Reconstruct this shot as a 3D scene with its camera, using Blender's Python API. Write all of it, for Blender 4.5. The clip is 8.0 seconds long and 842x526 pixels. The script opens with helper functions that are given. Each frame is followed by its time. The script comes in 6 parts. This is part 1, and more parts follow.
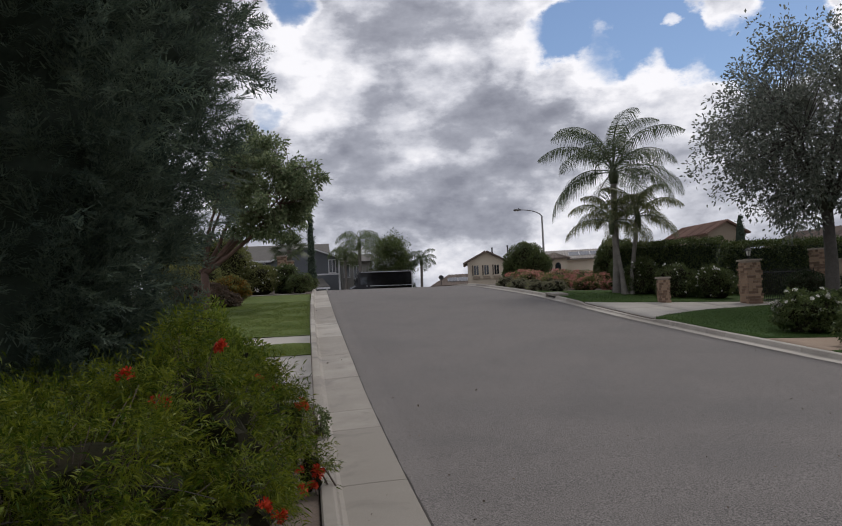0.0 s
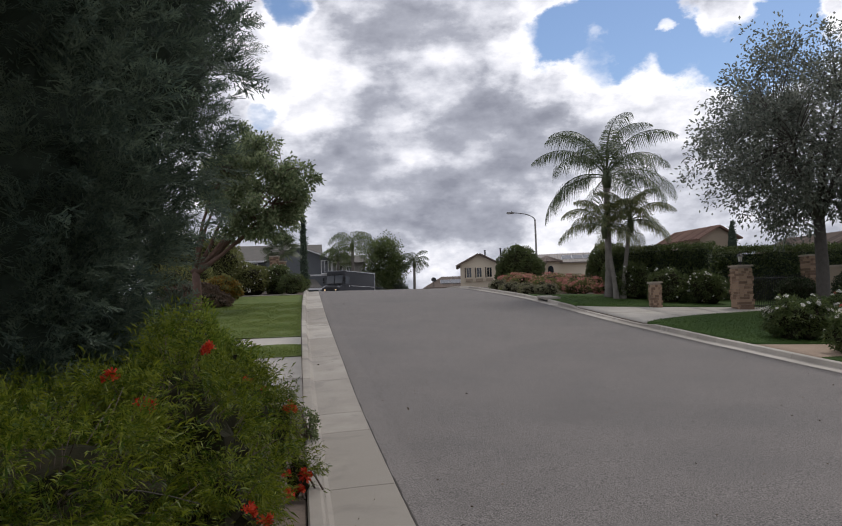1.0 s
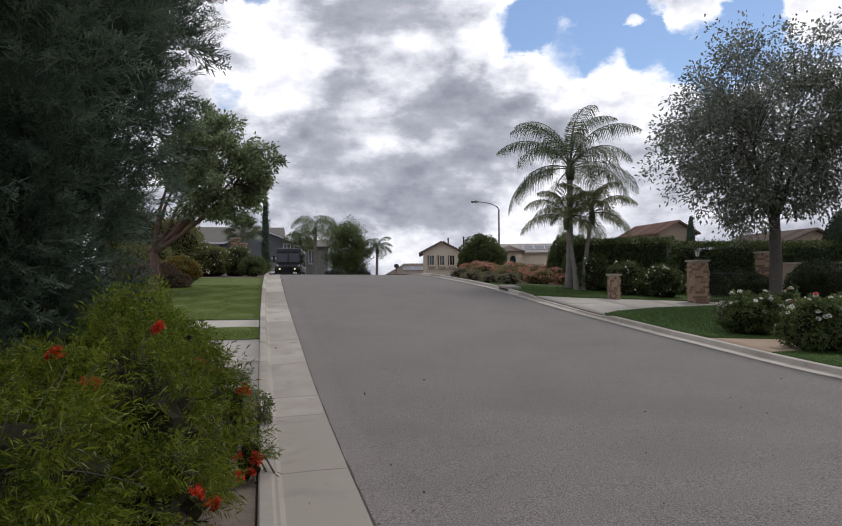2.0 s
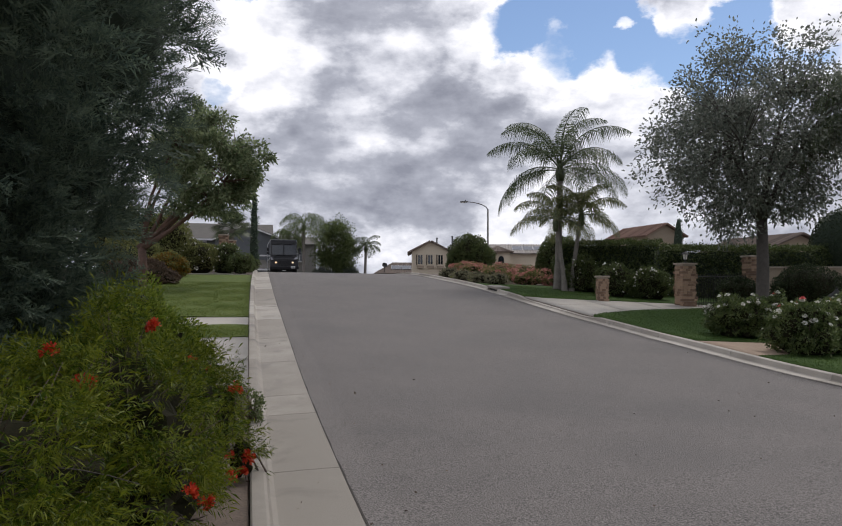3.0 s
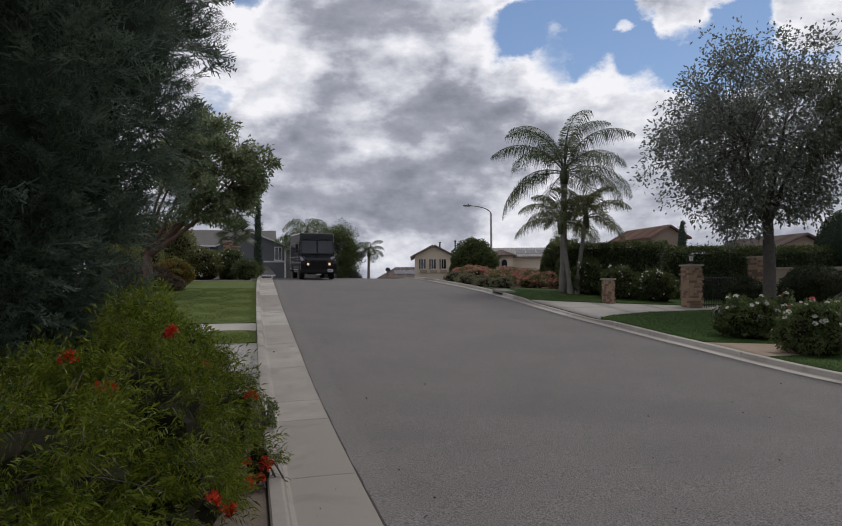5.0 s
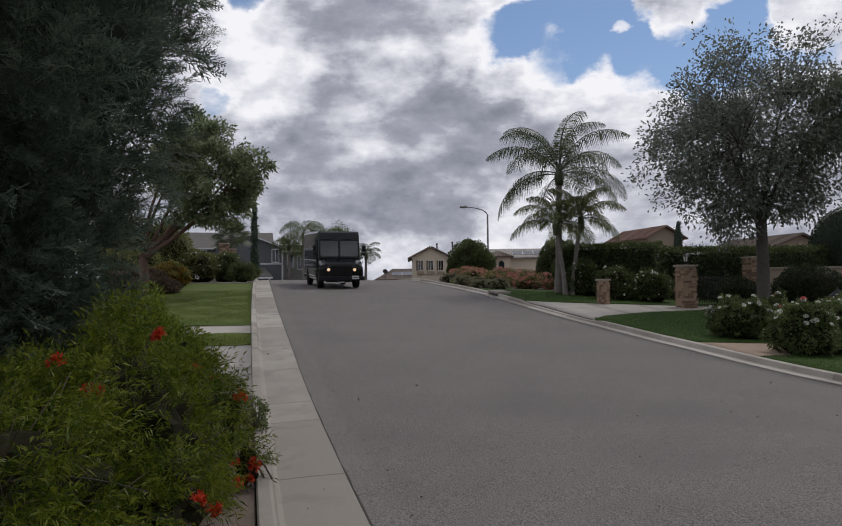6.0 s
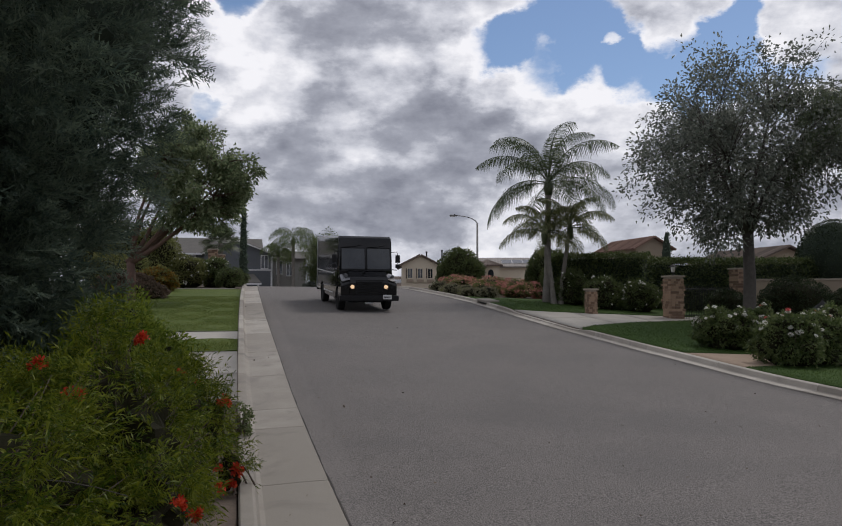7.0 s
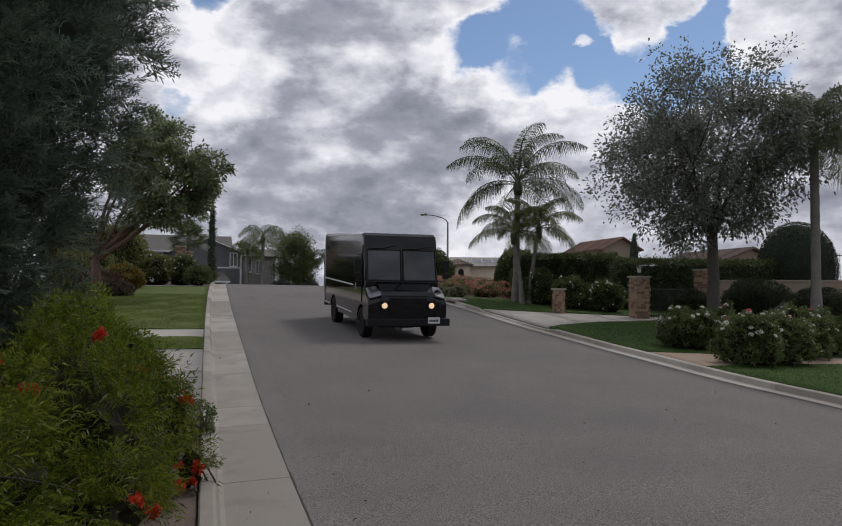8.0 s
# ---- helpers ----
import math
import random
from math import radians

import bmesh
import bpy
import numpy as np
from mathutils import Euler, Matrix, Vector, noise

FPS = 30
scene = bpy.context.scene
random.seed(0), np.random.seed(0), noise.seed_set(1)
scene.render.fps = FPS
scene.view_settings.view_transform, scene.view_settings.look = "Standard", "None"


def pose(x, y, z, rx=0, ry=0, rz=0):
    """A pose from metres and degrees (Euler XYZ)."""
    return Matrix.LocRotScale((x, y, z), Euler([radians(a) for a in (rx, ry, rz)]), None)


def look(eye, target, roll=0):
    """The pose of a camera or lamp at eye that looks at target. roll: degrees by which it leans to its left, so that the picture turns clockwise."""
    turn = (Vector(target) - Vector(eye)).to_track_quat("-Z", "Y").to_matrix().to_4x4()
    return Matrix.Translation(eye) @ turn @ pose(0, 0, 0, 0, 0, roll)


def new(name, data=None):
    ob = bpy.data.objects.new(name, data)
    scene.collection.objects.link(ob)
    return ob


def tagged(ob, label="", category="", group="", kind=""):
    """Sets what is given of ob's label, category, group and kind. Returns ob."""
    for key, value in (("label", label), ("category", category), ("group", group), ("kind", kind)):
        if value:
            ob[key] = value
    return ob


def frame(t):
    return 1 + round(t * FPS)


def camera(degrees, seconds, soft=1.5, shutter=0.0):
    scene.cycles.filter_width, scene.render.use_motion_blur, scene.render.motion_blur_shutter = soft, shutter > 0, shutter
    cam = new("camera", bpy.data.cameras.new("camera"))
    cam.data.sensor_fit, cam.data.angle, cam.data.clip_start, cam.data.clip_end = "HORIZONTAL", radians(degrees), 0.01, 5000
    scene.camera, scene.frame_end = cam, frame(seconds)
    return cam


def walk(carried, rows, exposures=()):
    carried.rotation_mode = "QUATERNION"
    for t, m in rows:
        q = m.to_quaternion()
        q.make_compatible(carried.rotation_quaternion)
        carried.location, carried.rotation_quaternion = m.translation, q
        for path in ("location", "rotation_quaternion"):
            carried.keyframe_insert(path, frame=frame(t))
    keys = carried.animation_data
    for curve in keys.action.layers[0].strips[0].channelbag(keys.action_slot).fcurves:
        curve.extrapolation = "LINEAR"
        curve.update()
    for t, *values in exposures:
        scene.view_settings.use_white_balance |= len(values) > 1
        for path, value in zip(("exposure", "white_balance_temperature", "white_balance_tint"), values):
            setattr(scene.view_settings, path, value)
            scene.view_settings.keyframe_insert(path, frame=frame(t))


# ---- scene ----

# ---------------------------------------------------------------- camera
cam = camera(58.0, 8.0, soft=1.1)


def eye_pose(roll, pitch, turn, x, y, z):
    return pose(x, y, 1.9 + z, 0, 0, -turn) @ pose(0, 0, 0, 90 + pitch) @ pose(0, 0, 0, 0, 0, roll)


PATH = [
    (0.0, -2.600, 2.500, 8.650, 0.000, 0.000, 0.000),
    (0.5, -2.427, 2.553, 8.589, 0.013, 0.075, 0.007),
    (1.0, -1.977, 2.614, 9.183, 0.028, 0.034, 0.014),
    (1.5, -1.537, 1.817, 10.747, 0.103, 0.101, -0.029),
    (2.0, -0.450, 1.559, 11.935, 0.076, 0.071, -0.001),
    (3.5, 0.417, 1.486, 13.042, -0.034, 0.075, 0.012),
    (4.0, 0.897, 1.649, 12.996, -0.096, 0.079, -0.019),
    (4.5, 0.106, 1.781, 12.604, -0.121, 0.158, -0.003),
    (6.0, -0.572, 1.939, 12.832, -0.013, 0.035, 0.008),
    (6.5, -0.106, 2.267, 13.168, 0.006, -0.014, 0.015),
    (7.0, 0.046, 2.537, 13.606, 0.019, 0.008, -0.001),
    (7.5, 0.308, 2.530, 14.142, 0.041, -0.009, -0.003),
    (8.0, 0.386, 2.474, 15.788, 0.078, -0.051, -0.010),
]
walk(cam, [(r[0], eye_pose(*r[1:])) for r in PATH],
     exposures=[(0.0, -0.12, 6450, 13), (1.0, 0.10, 6450, 13), (2.0, 0.18, 6450, 13), (3.5, -0.01, 6430, 13), (4.0, -0.17, 6420, 13), (5.0, -0.2, 6400, 13), (8.0, -0.2, 6400, 13)])

# ---------------------------------------------------------------- world and sun
SUN_TURN, SUN_HEIGHT = radians(52), radians(54)   # clockwise from straight ahead, above the horizon


def build_world():
    w = bpy.data.worlds.new("sky")
    scene.world = w
    w.use_nodes = True
    nt = w.node_tree
    nt.nodes.clear()
    N, L = nt.nodes.new, nt.links.new

    def math_node(op, a, b=None, clamp=False):
        n = N("ShaderNodeMath")
        n.operation, n.use_clamp = op, clamp
        for i, v in enumerate((a, b)):
            if v is None:
                continue
            if isinstance(v, (int, float)):
                n.inputs[i].default_value = v
            else:
                L(v, n.inputs[i])
        return n.outputs[0]

    sky = N("ShaderNodeTexSky")
    sky.sky_type, sky.sun_disc = "NISHITA", False
    sky.sun_elevation, sky.sun_rotation = SUN_HEIGHT, SUN_TURN
    sky.air_density, sky.dust_density, sky.ozone_density = 1.0, 0.3, 3.0
    tc = N("ShaderNodeTexCoord")

    def vec(op, a, b=None, scale=None):
        n = N("ShaderNodeVectorMath")
        n.operation = op
        L(a, n.inputs[0])
        if b is not None:
            if isinstance(b, tuple):
                n.inputs[1].default_value = b
            else:
                L(b, n.inputs[1])
        if scale is not None:
            n.inputs["Scale"].default_value = scale
        return n

    def cloud_noise(vector, offset, scale, detail, rough, flat, out="Fac"):
        mp = N("ShaderNodeMapping")
        mp.inputs["Location"].default_value = offset
        mp.inputs["Scale"].default_value = (1, 1, flat)
        L(vector, mp.inputs[0])
        t = N("ShaderNodeTexNoise")
        t.inputs["Scale"].default_value, t.inputs["Detail"].default_value = scale, detail
        t.inputs["Roughness"].default_value = rough
        L(mp.outputs[0], t.inputs["Vector"])
        return t.outputs[out]

    # directions, ruffled so that cloud edges billow
    here = tc.outputs["Generated"]
    for scale, amount in ((7.0, 0.11), (22.0, 0.035)):
        ruffle = vec("SUBTRACT", cloud_noise(tc.outputs["Generated"], (scale, 2.0, 5.0), scale, 6, 0.6, 1.5, "Color"), (0.5, 0.5, 0.5))
        here = vec("ADD", here, vec("SCALE", ruffle.outputs[0], scale=amount).outputs[0]).outputs[0]

    here = vec("NORMALIZE", here).outputs[0]

    def masses(rows):
        """Sum of soft round masses: azimuth and height in degrees, radius, amount."""
        total = None
        for az, el, size, amount in rows:
            az, el = radians(az), radians(el)
            d = vec("DOT_PRODUCT", here, (math.sin(az) * math.cos(el), math.cos(az) * math.cos(el), math.sin(el)))
            m = N("ShaderNodeMapRange")
            m.interpolation_type = "SMOOTHSTEP"
            m.inputs["From Min"].default_value, m.inputs["From Max"].default_value = math.cos(radians(size * 1.5)), math.cos(radians(size * 0.4))
            m.inputs["To Max"].default_value = amount
            L(d.outputs["Value"], m.inputs[0])
            total = m.outputs[0] if total is None else math_node("ADD", total, m.outputs[0])
        return total

    def billow(lift):
        fine = cloud_noise(tc.outputs["Generated"], (8.3, 5.2, 2.0 + lift), 11.0, 9, 0.58, 1.7)
        broad = cloud_noise(tc.outputs["Generated"], (3.1, 1.7, 0.4 + lift), 4.0, 4, 0.5, 2.2)
        return math_node("ADD", math_node("MULTIPLY", fine, 0.5), math_node("MULTIPLY", broad, 0.5))

    puff, above = billow(0.0), billow(0.035)
    cover = masses([(19.0, 18.3, 2.2, -0.20), (22.9, 18.2, 3.4, -0.20), (27.0, 17.3, 2.6, -0.18), (30.7, 17.0, 2.8, -0.20), (34.5, 16.4, 3.0, -0.20),
                    (25.3, 20.6, 2.6, -0.22), (38.4, 16.0, 4.0, -0.20), (36.5, 22.5, 3.5, -0.20), (-1.8, 13.7, 1.3, -0.19), (-0.2, 21.8, 1.2, -0.17),
                    (32.8, 19.0, 2.0, 0.22), (27.8, 18.2, 0.8, 0.20), (40.3, 19.0, 2.6, 0.26)])
    dens = math_node("ADD", math_node("ADD", math_node("MULTIPLY", puff, 0.60), 0.29), cover)
    mask = N("ShaderNodeMapRange")
    mask.interpolation_type = "SMOOTHSTEP"
    mask.inputs["From Min"].default_value, mask.inputs["From Max"].default_value = 0.36, 0.51
    L(dens, mask.inputs[0])
    # sunlit heads and thin rims are white, bases and thick middles grey
    tone = masses([(2.2, 14.8, 2.6, 0.40), (-2.2, 17.7, 3.0, 0.24), (28.4, 15.0, 3.2, 0.42), (23.5, 14.8, 2.6, 0.34), (19.6, 15.3, 2.0, 0.32), (16.5, 16.9, 1.8, 0.36),
                   (10.5, 2.2, 2.2, 0.30), (19.8, 4.9, 2.8, 0.34), (8.2, 11.8, 1.6, 0.26), (0.6, 19.4, 2.4, 0.34), (19.5, 20.6, 2.6, 0.36),
                   (10.6, 16.4, 2.4, 0.22), (33, 19, 3.0, 0.3), (40, 19, 3.5, 0.3), (13.5, 9.4, 1.5, 0.16), (24.5, 8.0, 2.6, 0.20), (3.5, 2.0, 2.5, 0.12),
                   (7.6, 19.1, 2.2, -0.16), (14.6, 12.8, 3.2, -0.14), (13.6, 7.0, 3.8, -0.24), (6.0, 7.6, 4.0, -0.20), (3.2, 11.2, 2.2, -0.12), (20, 11.0, 3.0, -0.12)])
    lit = math_node("MULTIPLY", math_node("SUBTRACT", puff, above), 2.8)
    rim = N("ShaderNodeMapRange")
    rim.inputs["From Min"].default_value, rim.inputs["From Max"].default_value = 0.44, 0.57
    rim.inputs["To Min"].default_value, rim.inputs["To Max"].default_value = 0.34, 0.0
    L(dens, rim.inputs[0])
    wisps = math_node("MULTIPLY", math_node("SUBTRACT", cloud_noise(tc.outputs["Generated"], (1.0, 4.0, 7.0), 16.0, 8, 0.55, 2.6), 0.5), 0.68)
    value = math_node("ADD", math_node("ADD", math_node("ADD", tone, lit), math_node("ADD", rim.outputs[0], wisps)), 0.46)
    ramp = N("ShaderNodeValToRGB")
    e = ramp.color_ramp.elements
    e[0].position, e[0].color = 0.0, (0.25, 0.265, 0.315, 1)
    e[1].position, e[1].color = 1.0, (0.98, 0.985, 1.0, 1)
    for pos, c in ((0.35, (0.385, 0.405, 0.46, 1)), (0.65, (0.66, 0.68, 0.73, 1))):
        k = e.new(pos)
        k.color = c
    L(value, ramp.inputs[0])
    scale10 = N("ShaderNodeVectorMath")
    scale10.operation = "SCALE"
    scale10.inputs["Scale"].default_value = 10.6
    L(ramp.outputs[0], scale10.inputs[0])
    mix = N("ShaderNodeMix")
    mix.data_type = "RGBA"
    L(mask.outputs[0], mix.inputs["Factor"])
    L(sky.outputs[0], mix.inputs["A"])
    L(scale10.outputs[0], mix.inputs["B"])
    bg, out = N("ShaderNodeBackground"), N("ShaderNodeOutputWorld")
    bg.inputs["Strength"].default_value = 0.1
    L(mix.outputs["Result"], bg.inputs["Color"])
    L(bg.outputs[0], out.inputs[0])


build_world()
lamp = bpy.data.lights.new("sun", "SUN")
lamp.energy, lamp.angle, lamp.color = 1.25, radians(11), (1.0, 0.96, 0.90)
sun = new("sun", lamp)
_d = Vector((math.sin(SUN_TURN) * math.cos(SUN_HEIGHT), math.cos(SUN_TURN) * math.cos(SUN_HEIGHT), math.sin(SUN_HEIGHT)))
sun.matrix_world = look(_d * 60, (0, 0, 0))


# ---------------------------------------------------------------- materials
def surf(name, c1, c2, scale=4.0, rough=0.7, bump=0.2, fine=60.0, metal=0.0, per_object=0.0, per_island=0.0,
         spec=0.5, coat=0.0, stain=None, through_light=0.0, spread=0.18, grit=0.45):
    """A surface of two colours mixed by coarse and fine noise, with relief."""
    m = bpy.data.materials.new(name)
    m.use_nodes = True
    nt = m.node_tree
    N, L = nt.nodes.new, nt.links.new
    b = nt.nodes["Principled BSDF"]
    tc = N("ShaderNodeTexCoord")
    n1, n2 = N("ShaderNodeTexNoise"), N("ShaderNodeTexNoise")
    for n, s, d in ((n1, scale, 5), (n2, fine, 4)):
        n.inputs["Scale"].default_value, n.inputs["Detail"].default_value = s, d
        L(tc.outputs["Object"], n.inputs["Vector"])
    add = N("ShaderNodeMath")
    add.operation = "MULTIPLY_ADD"
    add.inputs[1].default_value = grit
    L(n2.outputs["Fac"], add.inputs[0])
    half = N("ShaderNodeMath")
    half.operation = "MULTIPLY"
    half.inputs[1].default_value = 1 - grit
    L(n1.outputs["Fac"], half.inputs[0])
    L(half.outputs[0], add.inputs[2])
    value = add.outputs[0]
    for amount, node, sock in ((per_object, "ShaderNodeObjectInfo", "Random"), (per_island, "ShaderNodeNewGeometry", "Random Per Island")):
        if amount:
            src = N(node)
            k = N("ShaderNodeMath")
            k.operation = "MULTIPLY_ADD"
            k.inputs[1].default_value = amount
            off = N("ShaderNodeMath")
            off.operation = "SUBTRACT"
            off.inputs[1].default_value = 0.5
            L(src.outputs[sock], off.inputs[0])
            L(off.outputs[0], k.inputs[0])
            L(value, k.inputs[2])
            value = k.outputs[0]
    ramp = N("ShaderNodeValToRGB")
    ramp.color_ramp.elements[0].position, ramp.color_ramp.elements[1].position = 0.5 - spread, 0.5 + spread
    ramp.color_ramp.elements[0].color, ramp.color_ramp.elements[1].color = (*c1, 1), (*c2, 1)
    L(value, ramp.inputs[0])
    col = ramp.outputs[0]
    if stain:
        sc, size, lo, hi = stain
        n3 = N("ShaderNodeTexNoise")
        n3.inputs["Scale"].default_value, n3.inputs["Detail"].default_value, n3.inputs["Distortion"].default_value = size, 6, 0.6
        L(tc.outputs["Object"], n3.inputs["Vector"])
        mr = N("ShaderNodeMapRange")
        mr.inputs["From Min"].default_value, mr.inputs["From Max"].default_value = lo, hi
        L(n3.outputs["Fac"], mr.inputs[0])
        mx = N("ShaderNodeMix")
        mx.data_type = "RGBA"
        mx.inputs["B"].default_value = (*sc, 1)
        L(mr.outputs[0], mx.inputs["Factor"])
        L(col, mx.inputs["A"])
        col = mx.outputs["Result"]
    L(col, b.inputs["Base Color"])
    b.inputs["Metallic"].default_value = metal
    b.inputs["Specular IOR Level"].default_value = spec
    b.inputs["Coat Weight"].default_value = coat
    b.inputs["Coat Roughness"].default_value = 0.08
    rr = N("ShaderNodeMapRange")
    rr.inputs["To Min"].default_value, rr.inputs["To Max"].default_value = max(0.02, rough * 0.8 - 0.04), min(1.0, rough * 1.2)
    L(n1.outputs["Fac"], rr.inputs[0])
    L(rr.outputs[0], b.inputs["Roughness"])
    if bump:
        bn = N("ShaderNodeBump")
        bn.inputs["Strength"].default_value, bn.inputs["Distance"].default_value = bump, 0.01
        L(n2.outputs["Fac"], bn.inputs["Height"])
        L(bn.outputs[0], b.inputs["Normal"])
    if through_light:
        tr = N("ShaderNodeBsdfTranslucent")
        L(col, tr.inputs["Color"])
        ms = N("ShaderNodeMixShader")
        ms.inputs[0].default_value = through_light
        L(b.outputs[0], ms.inputs[1])
        L(tr.outputs[0], ms.inputs[2])
        L(ms.outputs[0], nt.nodes["Material Output"].inputs[0])
    return m


def glow(name, color, strength):
    m = bpy.data.materials.new(name)
    m.use_nodes = True
    b = m.node_tree.nodes["Principled BSDF"]
    b.inputs["Base Color"].default_value = (*color, 1)
    b.inputs["Emission Color"].default_value = (*color, 1)
    b.inputs["Emission Strength"].default_value = strength
    return m


def leafy(name, c1, c2, light=0.3, rough=0.5, spec=0.4):
    return surf(name, c1, c2, 1.3, rough, 0.0, 9.0, per_island=0.5, spec=spec, through_light=light)


ASPHALT = surf("asphalt", (0.070, 0.064, 0.059), (0.252, 0.229, 0.211), 0.7, 0.88, 1.0, 62, spec=0.3, spread=0.14, grit=0.86,
               stain=((0.118, 0.110, 0.104), 0.30, 0.52, 0.85))
CONCRETE = surf("concrete", (0.300, 0.272, 0.232), (0.455, 0.418, 0.365), 1.6, 0.85, 0.45, 150, per_object=0.45, spec=0.3,
                stain=((0.215, 0.198, 0.175), 1.7, 0.55, 0.80))
DRIVE = surf("driveway_concrete", (0.335, 0.310, 0.270), (0.440, 0.410, 0.362), 1.4, 0.85, 0.3, 110, per_object=0.2, spec=0.3,
             stain=((0.34, 0.32, 0.29), 0.7, 0.56, 0.8))
JOINT = surf("joint_dirt", (0.03, 0.026, 0.022), (0.07, 0.06, 0.05), 6, 0.95, 0.4)
SOIL = surf("soil_mulch", (0.07, 0.05, 0.037), (0.17, 0.13, 0.10), 5, 0.95, 1.0, 45)
DIRT = surf("bare_dirt", (0.27, 0.19, 0.13), (0.38, 0.29, 0.21), 3, 0.95, 0.6, 60)
LAWN = surf("lawn", (0.066, 0.104, 0.020), (0.130, 0.160, 0.042), 1.1, 0.9, 1.0, 130, spec=0.15,
            stain=((0.14, 0.15, 0.05), 0.8, 0.6, 0.85))
# lawn across the street: tree shade is mixed into a darker green
LAWN_SHADED = surf("lawn_shaded", (0.030, 0.066, 0.014), (0.070, 0.112, 0.028), 1.1, 0.9, 1.0, 130, spec=0.12,
            stain=((0.085, 0.105, 0.035), 0.8, 0.62, 0.9))
# blades for that lawn, darkened by the same painted shade
BLADE_SHADED = leafy("shaded_grass_blade", (0.040, 0.085, 0.016), (0.095, 0.145, 0.034), 0.40, 0.6, 0.2)
BLADE = leafy("grass_blade", (0.105, 0.150, 0.032), (0.200, 0.235, 0.068), 0.45, 0.6, 0.2)
BLACK_PAINT = surf("black_paint", (0.004, 0.004, 0.005), (0.009, 0.009, 0.010), 1.5, 0.09, 0.0, 40, spec=0.28, coat=0.25)
BLACK_PLASTIC = surf("black_plastic", (0.005, 0.005, 0.006), (0.011, 0.011, 0.012), 8, 0.55, 0.1, spec=0.3)
RUBBER = surf("rubber", (0.008, 0.008, 0.008), (0.018, 0.018, 0.017), 6, 0.85, 0.3, spec=0.25)
STEEL = surf("steel", (0.45, 0.45, 0.46), (0.62, 0.62, 0.63), 6, 0.38, 0.05, metal=1.0)
WHITE_TRIM = surf("white_trim", (0.62, 0.62, 0.62), (0.75, 0.75, 0.75), 3, 0.45, 0.05)
CLEAR_LENS = surf("lens", (0.55, 0.56, 0.58), (0.7, 0.7, 0.72), 3, 0.12, 0.0, coat=1.0)
HEADLIGHT = glow("headlight", (1.0, 0.68, 0.40), 0.75)
POLISHED = surf("polished_panel", (0.17, 0.17, 0.18), (0.24, 0.24, 0.25), 3, 0.14, 0.0, metal=1.0)
DARK_GLASS = surf("dark_glass", (0.014, 0.019, 0.024), (0.020, 0.026, 0.032), 1, 0.05, 0.0, spec=0.8)
BARK_GREY = surf("bark_grey", (0.055, 0.048, 0.042), (0.115, 0.10, 0.088), 6, 0.95, 1.0, 35)
BARK_BROWN = surf("bark_brown", (0.06, 0.045, 0.035), (0.14, 0.105, 0.08), 6, 0.95, 1.0, 35)
BARK_RED = surf("bark_red", (0.075, 0.045, 0.035), (0.165, 0.095, 0.07), 6, 0.95, 1.0, 35)
BARK_PALM = surf("bark_palm", (0.135, 0.120, 0.104), (0.270, 0.245, 0.215), 3, 0.95, 0.8, 25)
STUCCO_CREAM = surf("stucco_cream", (0.58, 0.50, 0.385), (0.66, 0.58, 0.455), 0.7, 0.92, 0.4, 60)
STUCCO_TAN = surf("stucco_tan", (0.31, 0.25, 0.185), (0.39, 0.32, 0.24), 0.7, 0.92, 0.4, 60)
SIDING_GREY = surf("siding_grey", (0.105, 0.115, 0.125), (0.14, 0.15, 0.16), 0.8, 0.8, 0.2, 20)
ROOF_GREY = surf("roof_grey", (0.095, 0.088, 0.078), (0.155, 0.145, 0.128), 1.2, 0.9, 0.6, 9, per_object=0.2)
# grey tile with grazing sunlight put into its paler colour
ROOF_SUNLIT = surf("roof_sunlit", (0.25, 0.225, 0.20), (0.38, 0.35, 0.32), 1.1, 0.8, 0.5, 8, per_object=0.3)
ROOF_TILE = surf("roof_tile", (0.150, 0.088, 0.065), (0.255, 0.158, 0.120), 1.1, 0.9, 0.5, 8, per_object=0.4)
ROOF_TILE_BROWN = surf("roof_tile_brown", (0.10, 0.075, 0.060), (0.185, 0.142, 0.115), 1.1, 0.9, 0.5, 8, per_object=0.4)
SOLAR = surf("solar_panel", (0.012, 0.014, 0.022), (0.02, 0.022, 0.034), 2, 0.15, 0.0, coat=0.5)
BRICK = surf("pillar_brick", (0.19, 0.12, 0.08), (0.38, 0.26, 0.175), 3.5, 0.92, 0.8, 45, per_object=0.9)
MORTAR = surf("mortar", (0.26, 0.21, 0.165), (0.34, 0.28, 0.22), 8, 0.95, 0.5)
CAPSTONE = surf("capstone", (0.33, 0.28, 0.22), (0.43, 0.37, 0.30), 3, 0.9, 0.5)
GALVANISED = surf("galvanised", (0.13, 0.125, 0.12), (0.19, 0.185, 0.18), 4, 0.6, 0.1, metal=0.4)
IRON = surf("iron", (0.012, 0.012, 0.012), (0.026, 0.025, 0.024), 8, 0.6, 0.2)
LAMP_GLASS = surf("lamp_glass", (0.55, 0.55, 0.5), (0.7, 0.7, 0.66), 4, 0.25, 0.0)

